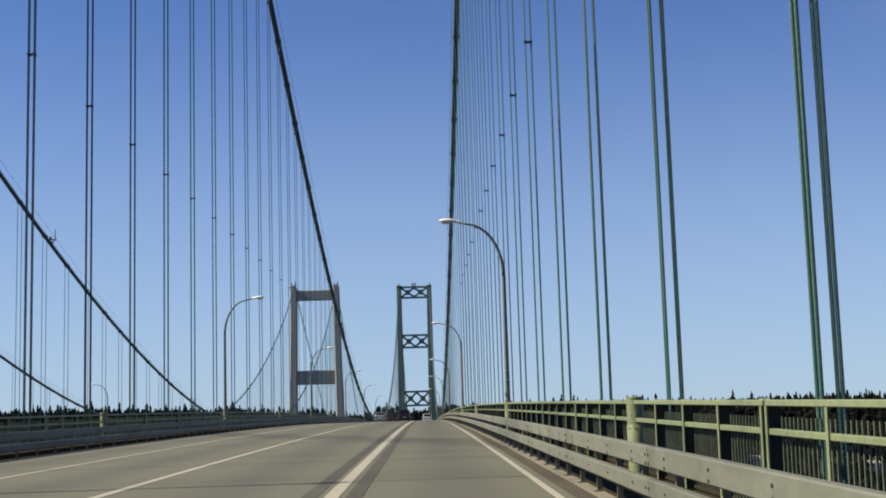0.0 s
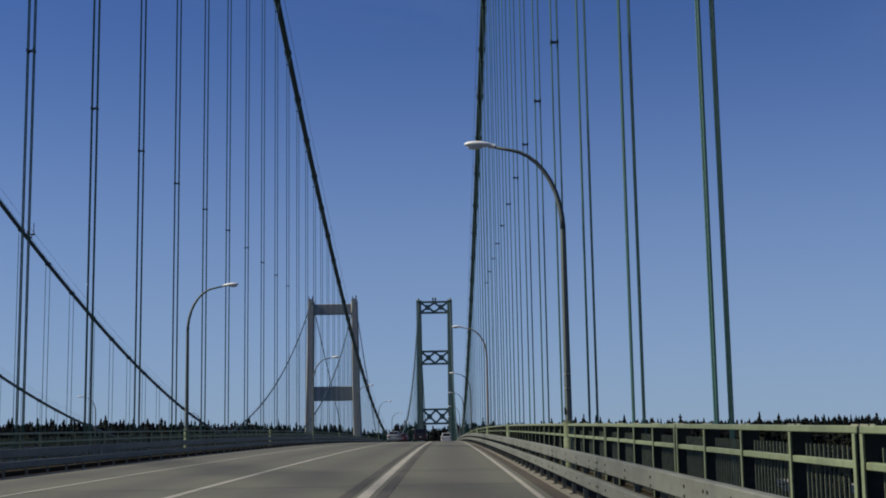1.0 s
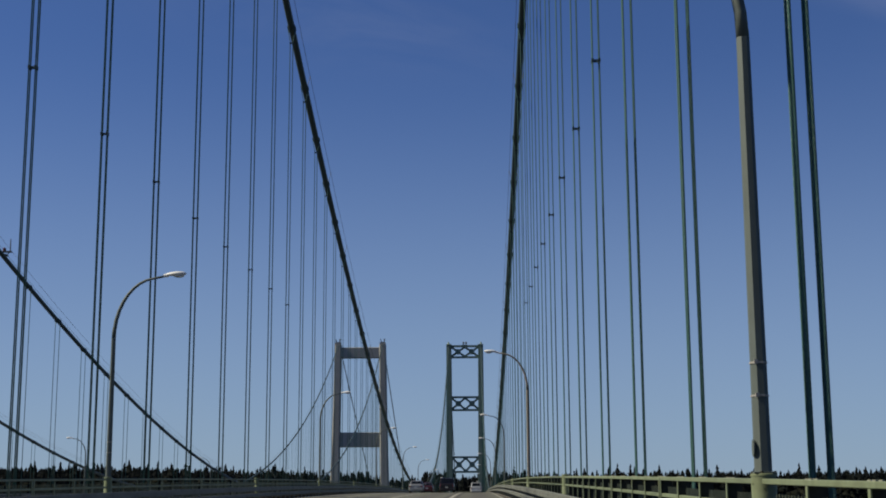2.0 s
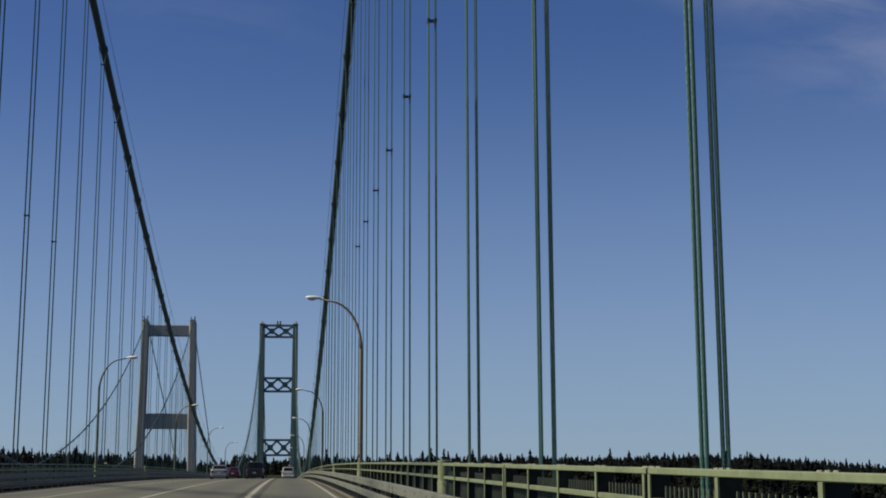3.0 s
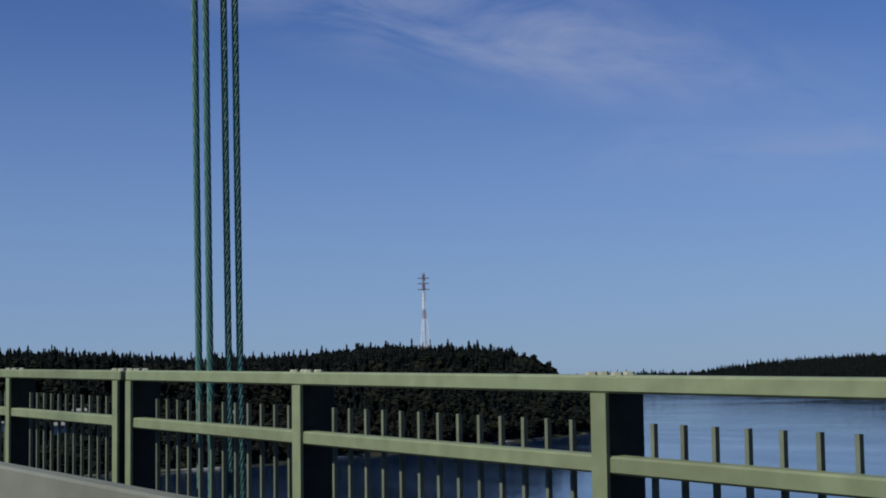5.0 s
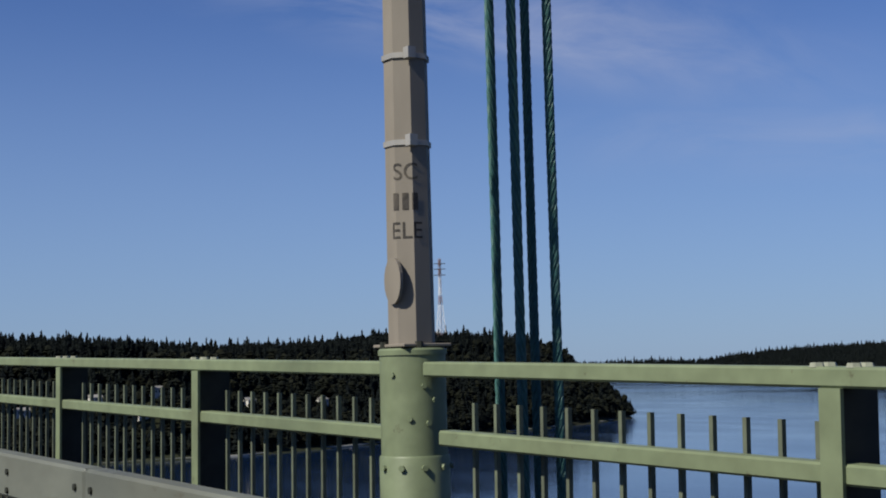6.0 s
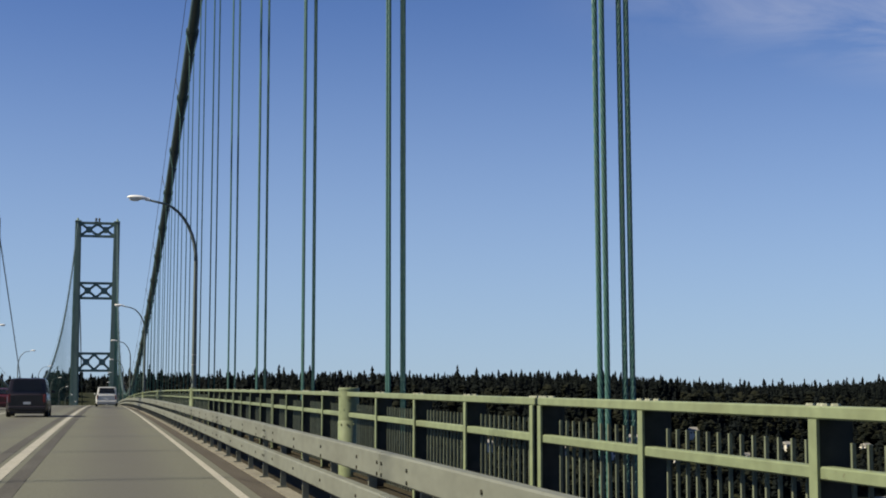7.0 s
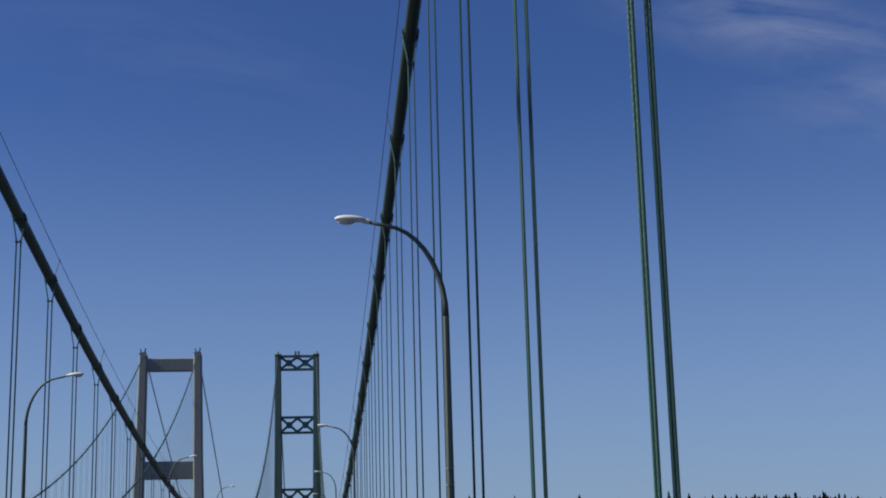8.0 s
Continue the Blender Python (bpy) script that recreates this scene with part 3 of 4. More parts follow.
def concrete_tower(y):
    t = thing("concrete_tower", "tall grey concrete portal tower with two cross beams", "bridge tower", group="concrete bridge towers")
    cx = OTHER_X - 0.1
    for s in (-1, 1):
        bm = bmesh.new()
        rings = []
        for z, mid, w, d in ((SEA - 8, 16.4, 3.2, 4.6), (-8, 14.5, 2.5, 3.8), (42, 13.35, 2.1, 3.2), (91.4, 12.6, 1.85, 2.8)):
            q = 0.5
            pts = [(-w, -d + q), (-w + q, -d), (w - q, -d), (w, -d + q), (w, d - q), (w - q, d), (-w + q, d), (-w, d - q)]
            rings.append([bm.verts.new((cx + s * mid + px, y + py, z)) for px, py in pts])
        for a, b in zip(rings, rings[1:]):
            for k in range(8):
                bm.faces.new((a[k], a[(k + 1) % 8], b[(k + 1) % 8], b[k]))
        bm.faces.new(rings[0])
        bm.faces.new(rings[-1])
        leg = part("leg", bm, CONCRETE, t)
        sx = cx + s * 12.7
        saddle = part("saddle", box(sx - 0.9, sx + 0.9, y - 2.2, y + 2.2, 91.4, 92.9, 0.2), DULL_STEEL, leg, "grey steel cable saddle")
        for q in (-1, 1):
            part("saddle_wing", bar(bmesh.new(), (sx + q * 0.75, y - 1.9, 92.6), (sx + q * 1.25, y - 1.9, 94.4), 0.7, 0.4), DARK_STEEL, saddle)
        part("railing", box(sx - 1.7, sx + 1.7, y - 2.6, y - 2.5, 91.4, 92.5), DULL_STEEL, leg)
        part("light", sweep(bmesh.new(), [(sx + 0.8, y, 92.8), (sx + 0.8, y, 94.9)], 0.3, 6), DARK_STEEL, leg)
    for z0, z1, half, d in ((83.8, 89.8, 11.2, 2.2), (33.6, 41.8, 11.9, 2.4)):
        part("cross_beam", box(cx - half, cx + half, y - d, y + d, z0, z1, 0.3), CONCRETE, t)
    part("deck_beam", box(cx - 13, cx + 13, y - 2.4, y + 2.4, -24, -17.5), CONCRETE, t)
    for s in (-1, 1):
        part("pier", box(cx + s * 17 - 8, cx + s * 17 + 8, y - 9, y + 9, SEA - 20, SEA + 6, 0.6), CONCRETE, t, "pale concrete pier")


for y in (HALF - 1.5, -HALF - 6.0):
    steel_tower(y)
    concrete_tower(y)


# ------------------------------------------------------------------ main cables and suspenders
def main_cable(x, zfun, r, bands, label, group):
    ys = np.linspace(-HALF, HALF, 161)
    back = [(x, -HALF - d, zfun(HALF) - d * 0.30) for d in (330, 240, 160, 80)]
    ahead = [(x, HALF + d, zfun(HALF) - d * 0.30) for d in (80, 160, 240, 330)]
    pts = back + [(x, y, zfun(y)) for y in ys] + ahead
    c = thing("main_cable", label, "cable", group=group)
    part("cable", sweep(bmesh.new(), pts, r, 12), CABLE_GREEN, c, smooth=True)
    for s in (-1, 1):
        part("hand_rope", sweep(bmesh.new(), [(px + s * 0.42, py, pz + 1.15) for px, py, pz in pts], 0.017, 5), HAND_ROPE, c, "thin steel hand rope above the cable", smooth=True)
    if bands:
        clamp = None
        for k in range(-43, 51):
            y = PHASE + k * PANEL
            if abs(y) > HALF - 6:
                continue
            slope = math.degrees(math.atan(zfun(y + 0.5) - zfun(y - 0.5)))
            if clamp is None:
                bm = bmesh.new()
                sweep(bm, [(0, -0.42, 0), (0, -0.36, 0), (0, 0.36, 0), (0, 0.42, 0)], [r + 0.01, r + 0.028, r + 0.028, r + 0.01], 12)
                for q in (-0.09, 0.09):
                    sweep(bm, [(0, q - 0.04, 0), (0, q + 0.04, 0)], r + 0.035, 12)
                add_box(bm, -r - 0.06, -r + 0.02, -0.30, 0.30, -0.05, 0.05)
                add_box(bm, r - 0.02, r + 0.06, -0.30, 0.30, -0.05, 0.05)
                clamp = mesh_of("cable_band", bm, CABLE_GREEN)
            ob = part("cable_band", clamp, None, c)
            ob.matrix_basis = pose(x, y, zfun(y), slope)
            if k % 2 == 0 and x > -20:
                for s in (-1, 1):
                    part("stanchion", sweep(bmesh.new(), [(s * 0.2, 0, 0.2), (s * 0.42, 0, 1.10), (s * 0.42, 0, 1.11), (s * 0.42, 0, 1.19), (s * 0.42, 0, 1.2)], [0.02, 0.02, 0.045, 0.045, 0.02], 6), HAND_ROPE, ob)
    return c


for s in (-1, 1):
    main_cable(s * CABLE_X, cable_z, 0.275, True, "thick green main suspension cable with clamps and hand ropes", "main cables")
    main_cable(OTHER_X + s * OTHER_HALF, other_z, 0.26, False, "grey green main cable of the neighbouring bridge", "neighbouring main cables")


ROPE_DX, ROPE_DY, ROPE_R = 0.109, 0.085, 0.0225
CLAMP_DROP, CABLE_R = 1.25, 0.275


def over_cable(ix, iy, dx, top):
    """The last stretch of a rope, from the clamp under the main cable over the cable's crown."""
    reach = CABLE_R + 0.05
    pts = [Vector((0, 0, top - CLAMP_DROP)), Vector((0, 0, top - CLAMP_DROP + 0.06))]
    for a in (0, 22, 45, 67, 90):
        q = radians(a)
        pts.append(Vector((ix * (reach * math.cos(q) - dx), -iy * 0.02, top + reach * math.sin(q))))
    return pts


def twisted(z0, z1, r, hand=1):
    """A wire rope of six strands from z0 to z1."""
    bm = bmesh.new()
    lobes, per = 6, 3
    n = lobes * per
    rings, z = [], z0
    step = 0.045
    while z < z1:
        tw = hand * 2 * math.pi * (z - z0) / 0.42
        ring = []
        for k in range(n):
            q = r * (1.06 if k % per else 0.74)
            a = 2 * math.pi * k / n + tw
            ring.append(bm.verts.new((q * math.cos(a), q * math.sin(a), z)))
        rings.append(ring)
        z += step
    for a, b in zip(rings, rings[1:]):
        for k in range(n):
            bm.faces.new((a[k], a[(k + 1) % n], b[(k + 1) % n], b[k]))
    return bm


def clamp_block(dx, dy, z, high):
    """Two bars across and two cheeks that hold four ropes apart."""
    bm = bmesh.new()
    for iy in (-1, 1):
        add_box(bm, -dx - 0.04, dx + 0.04, iy * dy - 0.02, iy * dy + 0.02, z - 0.02, z + 0.02)
    for ix in (-1, 1):
        add_box(bm, ix * dx - 0.035, ix * dx + 0.035, -dy - 0.03, dy + 0.03, z - high, z + high)
    return bm


def suspender(x, y, zfun, detailed):
    z0 = road_z(y) - 1.2
    top = zfun(y) - z0
    if top < 2.6:
        return
    h = thing("suspender", "four green wire ropes hanging from the main cable", "cable", group="suspenders", m=pose(x, y, z0))
    for ix in (-1, 1):
        for iy in (-1, 1):
            end = over_cable(ix, iy, ROPE_DX, top)
            lay = min(11.0, top - CLAMP_DROP)
            bm = twisted(0, lay, ROPE_R, ix) if detailed else bmesh.new()
            start = [Vector((0, 0, lay - 0.05 if detailed else 0))]
            sweep(bm, start + end, ROPE_R * (0.95 if detailed else 1), 8 if detailed else 6)
            rope = part("rope", bm, ROPE_GREEN, h, smooth=not detailed)
            rope.location = (ix * ROPE_DX, iy * ROPE_DY, 0)
    part("socket", box(-ROPE_DX - 0.07, ROPE_DX + 0.07, -ROPE_DY - 0.08, ROPE_DY + 0.08, -0.1, 0.5, 0.02), CABLE_GREEN, h)
    part("top_clamp", clamp_block(ROPE_DX, ROPE_DY, top - CLAMP_DROP, 0.07), CABLE_GREEN, h, "dark clamp gathering the ropes under the main cable")
    if zfun(y) - road_z(y) > 36:
        part("spacer", clamp_block(ROPE_DX, ROPE_DY, 15.8, 0.06), CABLE_GREEN, h, "small clamp holding the four ropes apart")


def neighbour_suspender(x, y):
    z0 = road_z(y) - 1.2
    top = other_z(y) - z0
    if top < 2.2:
        return
    h = thing("suspender", "thin steel ropes of the neighbouring bridge", "cable", group="neighbouring suspenders", m=pose(x, y, z0))
    for ix in (-1, 1):
        part("rope", sweep(bmesh.new(), [(ix * 0.28, 0, 0), (ix * 0.28, 0, top - 0.9), (ix * 0.27, 0, top)], 0.04, 6), ROPE_GREEN, h, smooth=True)
    part("cable_band", sweep(bmesh.new(), [(0, -0.5, top), (0, 0.5, top)], 0.31, 10), CABLE_GREEN, h, "clamp round the neighbouring main cable")


for k in range(-43, 51):
    y = PHASE + k * PANEL
    if abs(y) < HALF - 7:
        for s in (-1, 1):
            suspender(s * CABLE_X, y, cable_z, s > 0 and -40 <= k <= -20)
for k in range(-18, 52):
    y = -203.2 + k * PANEL * 4 / 3
    if abs(y) < HALF - 7:
        for s in (-1, 1):
            neighbour_suspender(OTHER_X + s * OTHER_HALF, y)


def cable_light(y):
    """A small warning light on a bracket that straddles the neighbouring cable."""
    x, z = OTHER_X + OTHER_HALF, other_z(y)
    t = thing("cable_light", "small dark warning light on a bracket over the neighbouring cable", "warning light", m=pose(x, y, z))
    part("saddle", box(-0.32, 0.32, -0.45, 0.45, 0.20, 0.34, 0.03), DARK_STEEL, t)
    part("platform", box(-0.25, 0.75, -0.35, 0.35, 0.62, 0.70, 0.02), DARK_STEEL, t)
    for q in (-0.2, 0.2):
        part("strut", bar(bmesh.new(), (q, 0, 0.3), (q * 2.5 + 0.1, 0, 0.64), 0.08, 0.08), DARK_STEEL, t)
    part("pole", sweep(bmesh.new(), [(0.6, 0, 0.68), (0.6, 0, 2.1)], [0.07, 0.05], 8), DARK_STEEL, t)
    part("lamp", sweep(bmesh.new(), [(-0.05, 0, 0.70), (-0.05, 0, 0.76), (-0.05, 0, 1.05), (-0.05, 0, 1.15)], [0.12, 0.18, 0.18, 0.06], 10), TAIL_RED, t, "dull red glass lens")


cable_light(-212.0)


# ------------------------------------------------------------------ neighbouring bridge's deck
def other_deck():
    d = thing("neighbouring_deck", "grey concrete deck of the neighbouring bridge on steel trusses", "bridge deck", kind="structure")
    x0, x1 = OTHER_X - 12.2, OTHER_X + 12.2
    part("slab", strip(x0, x1, -1.3, -1.0, step=PANEL * 2), SIDEWALK, d)
    for x in (x0 + 0.3, x1 - 0.3):
        part("barrier", strip(x - 0.2, x + 0.2, -1.0, -0.15, step=PANEL * 2), CONCRETE, d)
        part("rail", strip(x - 0.05, x + 0.05, 0.05, 0.15, step=PANEL * 2), DULL_STEEL, d)
        part("truss", truss(x, -52, 80, -1.6, 7.0, 0.55), DULL_STEEL, d, "grey steel truss")


other_deck()


# ------------------------------------------------------------------ lamps
def lamp(m, pole_mat, label, group, pedestal=1.31):
    """Arm reaches towards -x. Stands on a pedestal's top."""
    t = thing("street_lamp", label, "street lamp", group=group)
    ang = math.pi / 8
    part("pole", sweep(bmesh.new(), [(0, 0, pedestal), (0, 0, 3.5), (0, 0, 6.52)], [0.105, 0.095, 0.082], 8, spin=ang), pole_mat, t)
    pts = [(0, 0, 6.52)]
    for a in np.linspace(8, 86, 9):
        pts.append((-1.55 * (1 - math.cos(radians(a))), 0, 6.52 + 2.30 * math.sin(radians(a))))
    pts.append((-1.95, 0, 8.92))
    part("arm", sweep(bmesh.new(), pts, [0.082 - 0.004 * i for i in range(len(pts))], 8, spin=ang), pole_mat, t, smooth=True)
    bm = bmesh.new()
    bmesh.ops.create_uvsphere(bm, u_segments=16, v_segments=10, radius=1, matrix=Matrix.Translation((-2.30, 0, 8.98)) @ pose(0, 0, 0, 0, 4) @ Matrix.Diagonal((0.42, 0.17, 0.105, 1)))
    for v in bm.verts:
        f = min(max((v.co.x + 2.72) / 0.84, 0), 1)
        v.co.y *= 1.08 - 0.5 * f * f
        if v.co.z < 8.95:
            v.co.z = 8.95 + (v.co.z - 8.95) * 0.45
    head = part("head", bm, CHALK, t, "pale grey cobra-head lamp housing", smooth=True)
    bm = bmesh.new()
    bmesh.ops.create_uvsphere(bm, u_segments=12, v_segments=8, radius=1, matrix=Matrix.Translation((-2.42, 0, 8.92)) @ Matrix.Diagonal((0.22, 0.125, 0.075, 1)))
    part("lens", bm, LENS, head, smooth=True)
    part("sleeve", sweep(bmesh.new(), [(-1.85, 0, 8.92), (-2.02, 0, 8.95)], [0.065, 0.075], 10), CHALK, head)
    part("base_flange", box(-0.125, 0.125, -0.125, 0.125, pedestal, pedestal + 0.014, 0.003), pole_mat, t)
    for z in (2.21, 2.60):
        bm = sweep(bmesh.new(), [(0, 0, z - 0.012), (0, 0, z + 0.012)], 0.109, 8, spin=ang)
        add_box(bm, -0.07, -0.03, -0.13, -0.09, z - 0.02, z + 0.03)
        part("strap", bm, DULL_STEEL, t, "steel strap with a buckle")
    bm = bmesh.new()
    bmesh.ops.create_cone(bm, cap_ends=True, segments=20, radius1=0.082, radius2=0.08, depth=0.016, matrix=Matrix.Translation((-0.108, -0.03, 1.60)) @ pose(0, 0, 0, 0, 90) @ Matrix.Diagonal((1.25, 0.8, 1, 1)))
    part("hand_hole_cover", bm, pole_mat, t, "oval cover plate")
    t.matrix_basis = m
    return t


def stencil(name, bm, z, parent, label):
    """Flat marks (x across, y up) painted round the pole's three facets that face the road."""
    r = 0.105 - (z - 1.31) * 0.0046
    apo, w = r * math.cos(math.pi / 8), r * math.sin(math.pi / 8)
    for cut in (-w, w):
        bmesh.ops.bisect_plane(bm, geom=bm.verts[:] + bm.edges[:] + bm.faces[:], plane_co=(cut, 0, 0), plane_no=(1, 0, 0))
    c, d = Vector((-0.7071, -0.7071, 0)), Vector((0.7071, -0.7071, 0))
    for v in bm.verts:
        u = v.co.x
        p = c * apo + d * max(-w, min(w, u))
        if u < -w:
            p += Vector((0, -1, 0)) * (u + w) + Vector((-0.002, 0, 0))
        elif u > w:
            p += Vector((1, 0, 0)) * (u - w) + Vector((0, -0.002, 0))
        else:
            p += c * 0.002
        v.co = (p.x, p.y, z + v.co.y)
    part(name, bm, STENCIL, parent, label)


def letters(text, size):
    cu = bpy.data.curves.new("stencil", "FONT")
    cu.body, cu.size, cu.align_x = text, size, "CENTER"
    tmp = new("stencil_source", cu)
    me = bpy.data.meshes.new_from_object(tmp.evaluated_get(bpy.context.evaluated_depsgraph_get()))
    bpy.data.objects.remove(tmp)
    bm = bmesh.new()
    bm.from_mesh(me)
    bmesh.ops.translate(bm, verts=bm.verts[:], vec=(0.008, 0, 0))
    return bm


def pedestal(bolted):
    t = thing("rail_pedestal", "round sage green steel pedestal bolted into the railing", "pedestal", group="rail pedestals")
    part("drum", sweep(bmesh.new(), [(0, 0, 0.0), (0, 0, 1.27), (0, 0, 1.275)], [0.146, 0.146, 0.146], 32), GREEN, t, smooth=True).data.set_sharp_from_angle(angle=radians(40))
    part("cap", sweep(bmesh.new(), [(0, 0, 1.275), (0, 0, 1.296), (0, 0, 1.305)], [0.152, 0.152, 0.143], 32), GREEN, t, smooth=True).data.set_sharp_from_angle(angle=radians(40))
    collar = part("collar", sweep(bmesh.new(), [(0, 0, 0.0), (0, 0, 0.83), (0, 0, 0.84)], [0.155, 0.155, 0.150], 32), GREEN, t, smooth=True)
    collar.data.set_sharp_from_angle(angle=radians(40))
    for a in range(180, 400, 36) if bolted else ():
        for z in (0.79, 0.25):
            bm = sweep(bmesh.new(), [(0.152 * math.cos(radians(a)), 0.152 * math.sin(radians(a)), z), (0.168 * math.cos(radians(a)), 0.168 * math.sin(radians(a)), z)], 0.014, 6)
            part("bolt", bm, GREEN, collar)
    for a, z in ((200, 1.19), (230, 1.0), (255, 1.14), (262, 0.98), (275, 1.08)) if bolted else ():
        bm = sweep(bmesh.new(), [(0.14 * math.cos(radians(a)), 0.14 * math.sin(radians(a)), z), (0.156 * math.cos(radians(a)), 0.156 * math.sin(radians(a)), z)], 0.012, 6)
        part("bolt", bm, GREEN, t)
    for a in (70, 160, 250, 340) if bolted else ():
        part("anchor_nut", sweep(bmesh.new(), [(0.128 * math.cos(radians(a)), 0.128 * math.sin(radians(a)), 1.30), (0.128 * math.cos(radians(a)), 0.128 * math.sin(radians(a)), 1.334)], 0.017, 6), SHADED_STEEL, t)
    return t


peds = {True: pedestal(True), False: pedestal(False)}
placed = set()
lamps = {False: lamp(pose(0, 0, 0), POLE_GREY, "green grey lamp post with a curved arm over the road", "street lamps"),
         True: lamp(pose(0, 0, 0), POLE_TAN, "weathered tan lamp post with stencilled letters and a curved arm", "street lamps")}
used = set()
for k in range(-43, 51):
    if k % 4 != 1:
        continue
    y = PHASE + k * PANEL - 0.05
    for s in (-1, 1):
        m = pose(s * RAIL_X, y, road_z(y), 0, 0, 0 if s > 0 else 180)
        near = s > 0 and k < -15
        if near not in placed:
            peds[near].matrix_basis = m
            placed.add(near)
        else:
            copy_thing(peds[near], m)
        if k % 8 == (5 if s > 0 else 1):
            tan = s > 0 and k == -27
            if tan not in used:
                one = lamps[tan]
                one.matrix_basis = m
                used.add(tan)
            else:
                one = copy_thing(lamps[tan], m)
            # the poles are not all of one length
            taller = {-35: 0.12, -27: 0.2, -19: -0.21}.get(k, 0) if s > 0 else 0
            for piece in one.children if taller else ():
                if piece.name.startswith("pole"):
                    piece.scale.z = 1 + taller / 5.21
                    piece.location.z = -1.31 * taller / 5.21
                elif piece.name.startswith(("arm", "head")):
                    piece.location.z = taller
            if tan:
                for text, z in (("SC", 2.045), ("ELE", 1.785)):
                    stencil("stencil", letters(text, 0.105), z, one, "faded black stencilled letters")
                for dx in (-0.04, 0.005, 0.05):
                    bm = bmesh.new()
                    bm.faces.new([bm.verts.new(p) for p in ((dx - 0.014, 0, 0), (dx + 0.014, 0, 0), (dx + 0.014, 0.075, 0), (dx - 0.014, 0.075, 0))])
                    stencil("faded_mark", bm, 1.91, one, "faded black mark")
for k in range(-2, 7):
    y = -174.0 + 90 * k
    q = copy_thing(lamps[False], pose(OTHER_X + 11.9, y, road_z(y) - 1.4))
    q["label"], q["group"] = "slim lamp post on the neighbouring bridge", "neighbouring street lamps"


# ------------------------------------------------------------------ distant mast, houses
def mast():
    t = thing("lattice_mast", "tall red and white lattice power mast on the wooded headland", "power mast")
    bx, by = 779.3, 838.2
    z0, z1 = 12.6, 103.0
    half = lambda z: 0.95 + 3.5 * max(0, (69.5 - z) / 61)
    for i in range(10):
        a, b = z0 + (z1 - z0) * i / 10, z0 + (z1 - z0) * (i + 1) / 10
        bm = bmesh.new()
        for sx in (-1, 1):
            for sy in (-1, 1):
                bar(bm, (bx + sx * half(a), by + sy * half(a), a), (bx + sx * half(b), by + sy * half(b), b), 0.34, 0.34)
        for u in (0, 1):
            for s in (-1, 1):
                p = lambda q, z: (bx + q * half(z), by + s * half(z), z) if u == 0 else (bx + s * half(z), by + q * half(z), z)
                bar(bm, p(-1, a), p(1, b), 0.17, 0.17)
                bar(bm, p(1, a), p(-1, b), 0.17, 0.17)
                bar(bm, p(-1, a), p(1, a), 0.17, 0.17)
        part("section", bm, RED_PAINT if i in (1, 5, 8, 9) else WHITE_PAINT, t, "red painted steel" if i in (1, 5, 8, 9) else "white painted steel")
    for z in (86.7, 92.5, 97.8):
        bm = bar(bmesh.new(), (bx - 4.8, by + 3.1, z), (bx + 4.8, by - 3.1, z), 0.52, 0.73)
        part("cross_arm", bm, DARK_STEEL, t)


def house(x, y, w, d, h, wall, turn):
    z = land_z(x, y)
    t = thing("house", "small pale house among the trees above the shore", "house", group="shore houses", m=pose(x, y, z, 0, 0, turn))
    part("wall", box(-w / 2, w / 2, -d / 2, d / 2, -2, h), wall, t)
    bm = bmesh.new()
    a = [bm.verts.new(p) for p in ((-w / 2 - .5, -d / 2 - .5, h), (w / 2 + .5, -d / 2 - .5, h), (w / 2 + .5, d / 2 + .5, h), (-w / 2 - .5, d / 2 + .5, h))]
    r = [bm.verts.new(p) for p in ((-w / 2 - .5, 0, h + d * 0.3), (w / 2 + .5, 0, h + d * 0.3))]
    for f in ((a[0], a[1], r[1], r[0]), (a[2], a[3], r[0], r[1]), (a[0], r[0], a[3]), (a[1], a[2], r[1]), (a[3], a[2], a[1], a[0])):
        bm.faces.new(f)
    part("roof", bm, DULL_STEEL, t)
    for q in (-0.3, 0.0, 0.3):
        part("window", box(q * w - w * 0.08, q * w + w * 0.08, -d / 2 - 0.06, -d / 2 + 0.05, h * 0.45, h * 0.8), DARK_STEEL, t)


mast()
PALE = surface("pale_siding", (0.5, 0.49, 0.46), 0.7, grain=2, stain=0.3, vary=0.08, stained=0.2)
for x, y, w, d, h, a in HOUSES:
    house(x, y, w * 0.75, d * 0.8, h * 0.75, PALE, a)


def sea_wall():
    bm = bmesh.new()
    rings = []
    for x in range(120, 951, 15):
        y = shore_y(x) - 2 + 3 * noise.noise((x / 60, 0, 5))
        rings.append([bm.verts.new((x, y + dy, SEA + z)) for dy, z in ((0, -3), (0.6, 1.1 + 0.7 * noise.noise((x / 30, 1, 0))), (2.5, 1.2), (4, -3))])
    for a, b in zip(rings, rings[1:]):
        for k in range(3):
            bm.faces.new((a[k], a[k + 1], b[k + 1], b[k]))
    solid("sea_wall", bm, CONCRETE, "pale broken sea wall and beach along the shore", "sea wall", kind="structure")


sea_wall()


# ------------------------------------------------------------------ traffic
def loft(bm, sections):
    rings = [[bm.verts.new(p) for p in s] for s in sections]
    n = len(rings[0])
    for a, b in zip(rings, rings[1:]):
        for k in range(n):
            bm.faces.new((a[k], a[(k + 1) % n], b[(k + 1) % n], b[k]))
    bm.faces.new(rings[0][::-1])
    bm.faces.new(rings[-1])
    return bm


